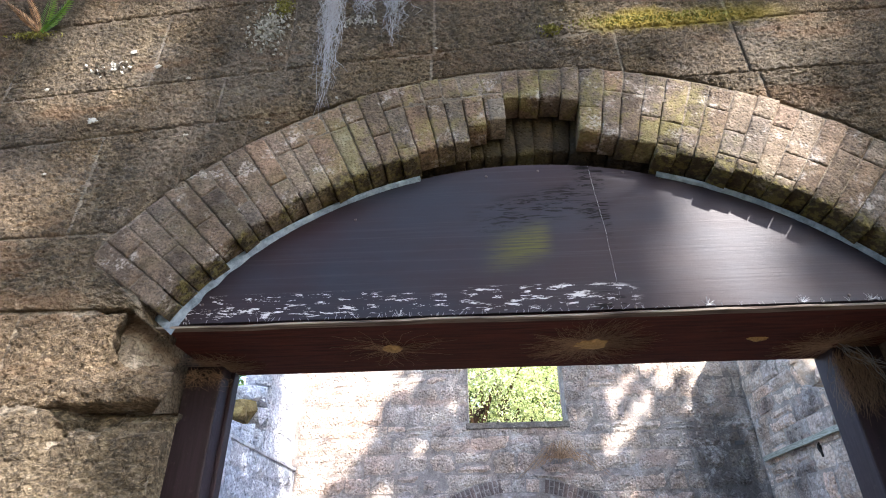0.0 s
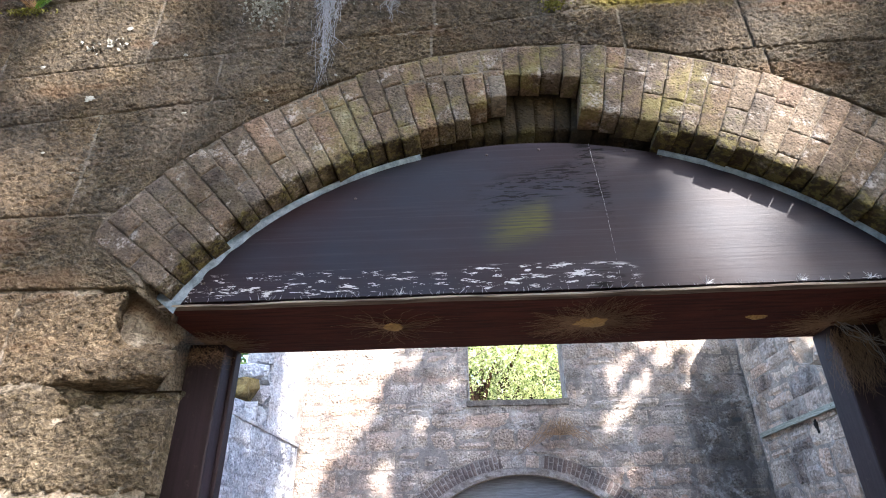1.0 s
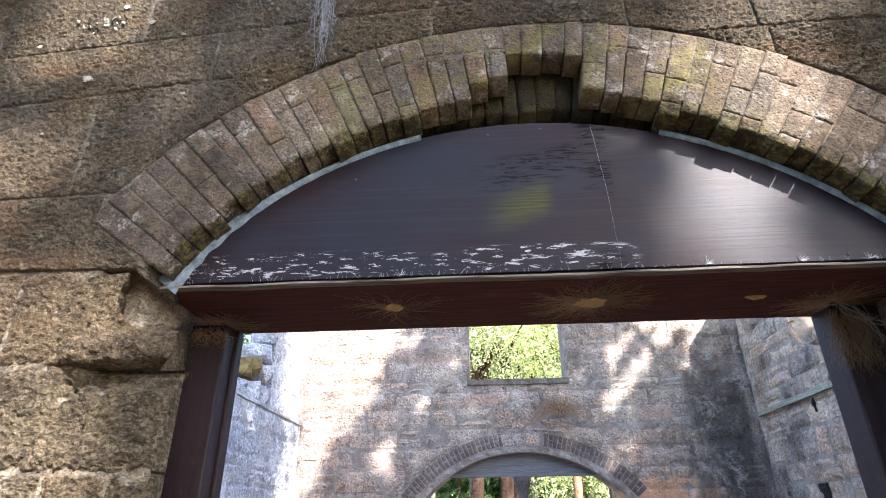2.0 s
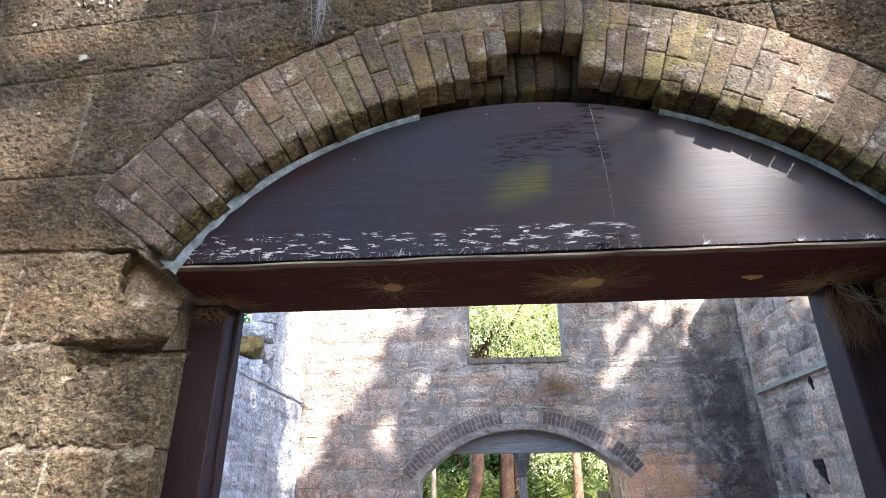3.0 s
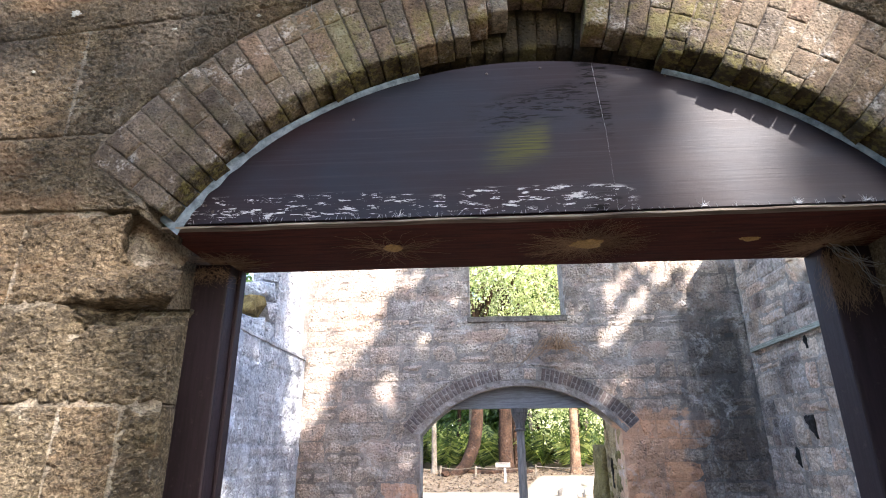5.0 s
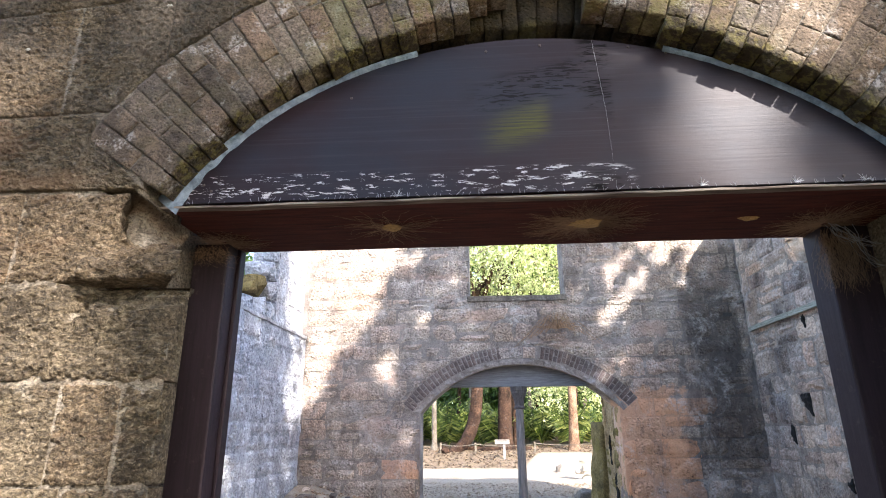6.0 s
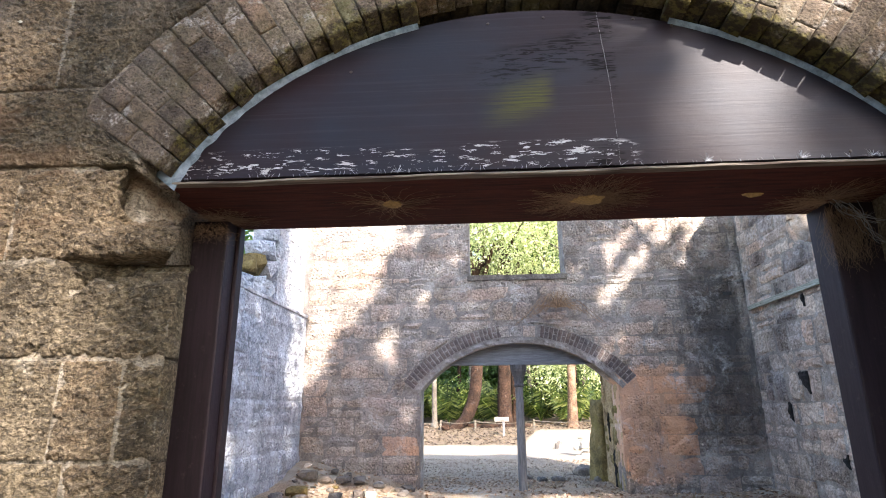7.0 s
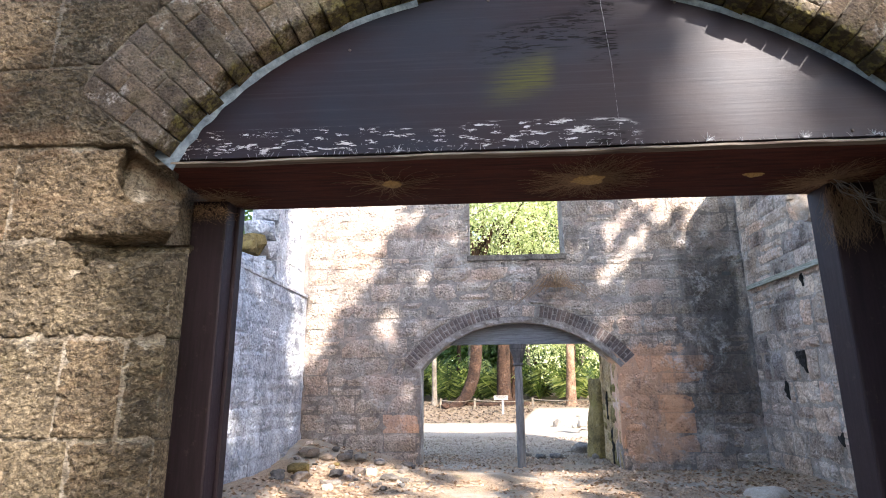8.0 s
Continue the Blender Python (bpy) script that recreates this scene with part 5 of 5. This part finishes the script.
def open_to_sun(x, y, z):
    """Whether the crown has a gap where its shade would fall on the sunlit parts of the walls and floor."""
    if y < 0:
        t = -y / -SUN.y
        px, pz = x - SUN.x * t, z - SUN.z * t
        if pz < WALL_TOP:
            if px < -2.4 or px > 1.9 or pz > 3.95 or pz < 0.95:
                return True
            wav = 0.06 * noise.noise(Vector((px * 4, pz * 4, 3)))
            if 0.38 < px + wav < 1.0 and 2.15 < pz < 2.95 and (px > 0.56 or noise.noise(Vector((px * 9, pz * 9, 2))) > 0.0):
                return True
            w = 0.12 * noise.noise(Vector((px * 3, pz * 3, 1)))
            if px < -1.27 and 1.05 < pz < 2.2 and noise.noise(Vector((px * 2.6, pz * 2.6, 6))) > -0.3:
                return True
            ovals = ((-1.42, 1.7, 0.4, 0.2), (-1.75, 1.86, 0.26, 0.24), (-1.5, 1.32, 0.4, 0.14), (-1.25, 2.0, 0.14, 0.1), (-1.65, 3.13, 0.36, 0.05), (-1.9, 2.6, 0.25, 0.2), (-1.75, 3.4, 0.3, 0.06), (-1.6, 3.68, 0.3, 0.04), (-1.15, 2.85, 0.16, 0.05),
                     (0.55, 3.5, 0.3, 0.1), (0.85, 2.86, 0.22, 0.22), (1.05, 3.27, 0.32, 0.1), (1.5, 3.05, 0.12, 0.05), (0.6, 3.0, 0.12, 0.1))
            return math.hypot(px - AX, pz - AZ) > 1.62 - max(0.0, -px - 0.9) and any(in_oval(px + w, pz + w, c, d, a + 0.11, b + 0.1) for c, d, a, b in ovals)
    best = None
    for axis, value in ((1, FAR_Y), (0, WEST_X), (2, 0.0)):
        t = ((x, y, z)[axis] - value) / SUN[axis]
        if t > 0 and (best is None or t < best[0]):
            best = (t, axis)
    if best is None:
        return False
    t, axis = best
    px, py, pz = x - SUN.x * t, y - SUN.y * t, z - SUN.z * t
    w = 0.35 * noise.noise(Vector((px * 1.6, py * 1.6, pz * 1.6))) + 0.3 * noise.noise(Vector((px * 4.5, py * 4.5, pz * 4.5)))
    if noise.noise(Vector((px * 3.1 + 9, py * 3.1, pz * 3.1))) > 0.36:
        return True
    if axis == 1:
        if px > 3.75:
            return True
        s, e = (px - 2.7) * 0.72 - (pz - 4.0) * 0.695, (px - 2.7) * 0.695 + (pz - 4.0) * 0.72
        return (px < -1.6 + w and pz > 3.7 + (px + 2.2) * 1.5 + w) or (abs(s + w * 0.2) < 0.2 and -0.9 < e < 1.6) or (abs(s + 0.5) < 0.18 and -0.2 < e < 1.5) or in_oval(px, pz, 2.05, 2.35, 0.16, 0.22) or in_oval(px, pz, -1.9, 2.75, 0.25, 0.2) or pz > 6.2
    if axis == 0:
        return (py > 8.25 + 0.5 * w and 1.5 + w < pz < 2.9 and noise.noise(Vector((1.0, py * 2.5, pz * 1.5))) > -0.25) or (py > 7.9 and pz > 3.1 + w) or in_oval(py, pz, 8.5, 0.95, 0.2, 0.3) or in_oval(py, pz, 6.0, 1.15, 0.25, 0.35) or in_oval(py, pz, 6.8, 0.9, 0.2, 0.3) or in_oval(py, pz, 5.2, 1.6, 0.15, 0.3)
    return noise.noise(Vector((px * 1.7, py * 1.7, 5))) > -0.2 and 5.0 < py < 9.0 and -3.2 < px < 1.8 or py > 10.2 or px > 5.5 or py < -9.0


r4 = np.random.default_rng(31)
crown_pts = []
while len(crown_pts) < 14500:
    c = (r4.uniform(-0.5, 14.5), r4.uniform(-15.0, 5.0), r4.uniform(8.5, 11.5))
    if not open_to_sun(*c):
        crown_pts.append(c)
crown_pts = np.array(crown_pts)
share = (crown_pts[:, 1] > -3.5).astype(int)
for k, (x, y, lean) in enumerate(((9.0, -7.5, (0.0, 0.3, 0)), (9.5, 1.5, (0.3, -0.5, 0)))):
    root = thing("tree", "tall broad-crowned tree added out of view to shade the ruin", "tree", "shade trees")
    tp = curve_pts((x, y, -0.2), (x + lean[0], y + lean[1], 9.6), (0.2, 0, 0), 12)
    trunk_mesh(tp, [0.42 * (1 + 0.5 * math.exp(-i)) * (1 - 0.5 * i / 12) for i in range(13)], BARK, root)
    for j in range(9):
        a = j * 0.7 + k
        e = Vector((x + 6.0 * math.cos(a), y + 3.6 * math.sin(a), 10.0 + 0.4 * (j % 3)))
        trunk_mesh(curve_pts(tp[9 + j % 3], e, (0, 0, 0.4), 7), [0.13 * (1 - 0.85 * i / 7) + 0.01 for i in range(8)], BARK, root, "limb", 6)
    leaves("crown", crown_pts[share == k], 0.2, LEAF_DARK, root, 60 + k, 0.3)

# unseen wood added in front of the ruin, with one gap for sky and sun
cl = []
while len(cl) < 200:
    a, d = r4.uniform(-1.35, 1.35), r4.uniform(15, 22)
    q = math.tan(a)
    if 0.27 < q < 0.68:
        continue
    cl.append((d * math.sin(a), -d * math.cos(a), r4.uniform(0.5, 12)))
pts = (np.array(cl)[:, None, :] + r4.normal(size=(200, 60, 3)) * np.array((0.9, 0.9, 1.0))).reshape(-1, 3)
tagged(leaves("front_wood", pts[pts[:, 2] > 0.1], 0.32, LEAF_DARK, None, 71), "green wood added out of view in front of the ruin", "wood", "", "stuff")

# ---- growth on the near wall ----
def hanging_moss(x, z, n, length, spread, seed):
    rg = random.Random(seed)
    out = []
    for k in range(n):
        px, py = x + rg.gauss(0, spread), -0.03 - abs(rg.gauss(0, 0.02))
        L = length * rg.uniform(0.55, 1.0) ** 2
        pts, qx = [], px
        for i in range(14):
            qx += rg.gauss(0, 0.012) + (x + 0.02 - qx) * 0.14
            pts.append((qx, py + rg.gauss(0, 0.004), z - L * i / 13))
        out.append(pts)
        for j in range(2):
            i = rg.randint(2, 11)
            q = pts[i]
            out.append([q, (q[0] + rg.gauss(0, 0.02), q[1], q[2] - 0.03), (q[0] + rg.gauss(0, 0.025), q[1], q[2] - 0.07)])
    ob = strands("hanging_moss", out, 0.0013, MOSS_GREY)
    return tagged(ob, "grey stringy moss hanging down the stone wall", "moss", "hanging moss")


hanging_moss(-0.73, 3.78, 75, 0.86, 0.04, 1)
hanging_moss(-0.47, 3.76, 50, 0.46, 0.035, 2)
hanging_moss(-0.6, 3.78, 45, 0.34, 0.08, 3)


def frond(x, y, z, d, length, mat, parent, n=26, width=0.036, name="frond"):
    """A fern frond: a bent midrib with paired narrow leaflets."""
    d = Vector(d).normalized()
    side = d.cross(Vector((0, -1, 0))).normalized()
    verts, faces, rib = [], [], []
    for i in range(n):
        t = i / (n - 1)
        p = Vector((x, y, z)) + d * length * t + Vector((0, -0.25 * length * t * t, -0.12 * length * t * t))
        rib.append(p)
        w = width * math.sin(math.pi * min(1, 0.2 + t * 0.8)) + 0.003
        for s in (-1, 1):
            tip = p + side * s * w + d * 0.02
            m = len(verts)
            verts += [p - d * 0.0015, p + side * s * w * 0.5 + d * 0.011 + Vector((0, -0.004, 0)), tip, p + side * s * w * 0.5 + d * 0.0065]
            faces.append((m, m + 1, m + 2, m + 3))
    mesh_object(name, verts, faces, mat, parent)
    strands("midrib", [rib], 0.002, mat, parent)


fern = thing("fern", "small green fern with browned fronds rooted in the wall joint", "fern")
for d, L, m in (((0.62, -0.1, 0.75), 0.3, FERN_GREEN), ((0.3, -0.2, 0.9), 0.22, FERN_GREEN), ((0.8, -0.2, 0.5), 0.2, FERN_GREEN), ((-0.3, -0.2, 0.9), 0.2, TUFT), ((-0.6, -0.2, 0.6), 0.18, TUFT)):
    frond(-2.06, -0.01, 3.56, d, L, m, fern, 26, 0.036 if m is FERN_GREEN else 0.018)


def moss_cushion(x, z, sx, sz, seed, label="yellow-green moss cushion on the stone joint"):
    rg = np.random.default_rng(seed)
    n = 260
    p = rg.normal(size=(n, 2)) * 0.45
    pts = np.stack([x + p[:, 0] * sx, -0.012 - 0.02 * rg.random(n) * np.exp(-(p ** 2).sum(1)), z + p[:, 1] * sz], 1)
    ob = leaves("moss_cushion", pts, 0.0065, MOSS_GREEN, None, seed)
    return tagged(ob, label, "moss", "moss cushions", "stuff")


moss_cushion(-2.08, 3.535, 0.12, 0.025, 1)
moss_cushion(0.5, 3.40, 0.3, 0.03, 2)
moss_cushion(0.75, 3.40, 0.22, 0.04, 3)
moss_cushion(0.19, 3.37, 0.04, 0.03, 4)
moss_cushion(-0.95, 3.62, 0.05, 0.06, 5)

def lichen_patch(x, z, sx, sz, n, seed):
    rg = np.random.default_rng(seed)
    p = rg.normal(size=(n, 2)) * 0.45
    pts = np.stack([x + p[:, 0] * sx, np.full(n, -0.009) - 0.006 * rg.random(n), z + p[:, 1] * sz], 1)
    return tagged(leaves("lichen_patch", pts, 0.007, LICHEN, None, seed, 0.0, 0.9), "crumbly pale grey-green lichen crust on the stone", "lichen", "lichen patches", "stuff")


lichen_patch(-1.0, 3.5, 0.1, 0.16, 420, 21)
lichen_patch(-1.66, 3.3, 0.1, 0.04, 50, 22)
lichen_patch(-0.62, 3.5, 0.14, 0.04, 120, 23)

# pale lichen spots and mortar smears
def lichen(x, z, r, seed):
    rg = random.Random(seed)
    bm = bmesh.new()
    n = 22
    c = bm.verts.new((x, -0.011, z))
    rim = [bm.verts.new((x + r * rg.uniform(0.35, 1.3) * math.cos(6.283 * k / n), -0.006, z + 0.75 * r * rg.uniform(0.6, 1.2) * math.sin(6.283 * k / n))) for k in range(n)]
    for k in range(n):
        bm.faces.new((c, rim[k], rim[(k + 1) % n]))
    return tagged(part("lichen_spot", bm, LICHEN, None, "", True), "small white crusty lichen spot on dark stone", "lichen", "lichen spots")


for k, (x, z, r) in enumerate(((-1.646, 3.01, 0.026), (-1.244, 2.907, 0.017), (-0.672, 3.062, 0.014), (-1.58, 3.4, 0.02), (-1.3, 3.22, 0.014), (-1.9, 3.2, 0.014), (-0.93, 2.95, 0.012), (-1.75, 2.75, 0.012), (-0.28, 3.31, 0.012), (-1.2, 2.6, 0.01), (-1.45, 3.3, 0.02), (-1.02, 3.45, 0.022), (-0.98, 3.5, 0.02), (0.25, 3.5, 0.01))):
    lichen(x, z, r * 0.8, k)
SMEAR = masonry("white_mortar", (0.22, 0.2, 0.17), (0.38, 0.35, 0.3), (0.55, 0.52, 0.46), 0.0, 0.1, 90, 0.8, 0.008, 0.2)
for x, z0, z1, w in ((-0.903, 3.26, 3.66, 0.018), (-0.288, 3.31, 3.66, 0.02), (0.923, 3.07, 3.52, 0.016), (-2.09, 3.16, 3.52, 0.013), (-1.152, 2.98, 3.23, 0.014), (-1.225, 2.66, 2.94, 0.014), (-1.58, 2.47, 2.75, 0.012), (-1.635, 1.89, 2.19, 0.011)):
    ashlar("mortar_smear", x - 0.6 * w, x + 0.6 * w, lambda u, z=z0: z, lambda u, z=z1: z, 0.012, 0.004, near_place, SMEAR, wall_south, 0.0, 0.03, 0.006, 30.0, lambda u, v: 0.002 + 0.012 * noise.noise(Vector((u * 6, v * 7, 9))))

# dry tuft on the far wall
tuft = []
tr = random.Random(9)
for k in range(150):
    a = tr.uniform(-1.6, 1.6)
    L = tr.uniform(0.2, 0.85)
    tuft.append([(1.28, FAR_Y - 0.02, 3.28), (1.28 + 0.5 * L * math.sin(a), FAR_Y - 0.2, 3.28 + 0.35 * L * math.cos(a)), (1.28 + L * math.sin(a), FAR_Y - 0.3, 3.3 + 0.3 * L * math.cos(a) - 0.5 * L)])
tagged(strands("dry_grass_tuft", tuft, 0.0045, TUFT), "dry brown grass tuft growing from the stone wall", "grass")

# ---- nests and webs under the beam ----
def nest(x, y, sx, sy, seed):
    bm = bmesh.new()
    bmesh.ops.create_icosphere(bm, subdivisions=4, radius=1)
    for v in bm.verts:
        n = 1 + 0.3 * noise.fractal(v.co * 2.5 + Vector((seed, 0, 0)), 0.9, 2, 3)
        v.co = Vector((x + v.co.x * sx * n, y + v.co.y * sy * n, 2.1585 + min(v.co.z, 0.3) * 0.012 * n))
    return tagged(part("spider_nest", bm, NEST, None, "", True), "tan silky spider nest stuck under the beam", "nest", "nests under the beam")


def web(x, y, spread_x, spread_y, n, seed, r=0.0008, mat=None):
    rg = random.Random(seed)
    out = []
    for k in range(n):
        a = rg.uniform(0, 6.283)
        L = rg.uniform(0.35, 1.0)
        pts, px, py = [], x, y
        for i in range(9):
            a += rg.gauss(0, 0.3)
            px += math.cos(a) * spread_x * L / 9
            py += math.sin(a) * spread_y * L / 9
            pts.append((px, min(max(py, 0.12), 0.61), 2.156 - 0.003 * rg.random()))
        out.append(pts)
    return tagged(strands("cobweb", out, r, mat or WEB), "dusty brown cobweb spread under the painted beam", "cobweb", "cobwebs", "stuff")


nest(0.249, 0.371, 0.062, 0.05, 1)
nest(-0.469, 0.355, 0.036, 0.034, 2)
nest(0.831, 0.371, 0.034, 0.012, 3)
web(0.249, 0.371, 0.27, 0.26, 420, 1)
web(-0.469, 0.36, 0.27, 0.22, 90, 2)
web(1.139, 0.456, 0.24, 0.24, 320, 3)
web(-1.162, 0.467, 0.22, 0.16, 220, 4)


def corner_web(x, z, w, h, n, seed):
    rg = random.Random(seed)
    out = []
    for k in range(n):
        px, pz = x + rg.uniform(-w, w) * 0.5, z + rg.uniform(-0.03, 0.0)
        pts = []
        for i in range(8):
            px += rg.gauss(0, 0.012)
            pz -= h * rg.uniform(0.3, 1.0) / 8
            pts.append((px, 0.47 + rg.gauss(0, 0.012), pz))
        out.append(pts)
    return tagged(strands("cobweb", out, 0.0008, WEB), "tangled brown cobweb in the corner of the door frame", "cobweb", "cobwebs", "stuff")


corner_web(1.185, 2.153, 0.13, 0.32, 170, 5)
corner_web(-1.22, 2.153, 0.12, 0.1, 60, 6)

for seed, (xa, za, xb, zb) in enumerate(((1.17, 2.15, 1.36, 2.08), (1.21, 2.14, 1.32, 1.98), (1.15, 2.15, 1.27, 2.1))):
    wr = random.Random(seed)
    thread = [[(xa + (xb - xa) * i / 8 + wr.gauss(0, 0.008), 0.47 - 0.01 * k, za + (zb - za) * i / 8 - 0.04 * math.sin(math.pi * i / 8) + wr.gauss(0, 0.005)) for i in range(9)] for k in range(5)]
    tagged(strands("cobweb", thread, 0.0011, WEB_PALE), "sagging pale cobweb in the door frame's corner", "cobweb", "cobwebs", "stuff")
pale = []
wr = random.Random(12)
for cx, cz, n, L in ((0.86, 2.17, 12, 0.03), (1.07, 2.17, 12, 0.03), (-0.41, 2.17, 10, 0.03), (0.57, 2.17, 12, 0.03)):
    for k in range(n):
        a = wr.uniform(0, 3.14)
        l = L * wr.uniform(0.4, 1)
        pale.append([(cx, PY - 0.006, cz), (cx + l * math.cos(a), PY - 0.008, cz + l * math.sin(a))])
for k in range(110):
    x = wr.uniform(-1.15, 1.25)
    pale.append([(x, PY - 0.006, 2.165), (x + wr.gauss(0, 0.008), PY - 0.009, 2.165 + wr.uniform(0.004, 0.018))])
tagged(strands("cobweb", pale, 0.0007, WEB_PALE), "fine pale cobweb threads along the panel's edges", "cobweb", "cobwebs", "stuff")
tagged(strands("silk_thread", [[(0.272, PY - 0.003, 2.75), (0.296, PY - 0.005, 2.46), (0.306, PY - 0.003, 2.18)]], 0.00028, WEB_PALE), "single pale silk thread down the dark panel", "cobweb", "cobwebs", "stuff")
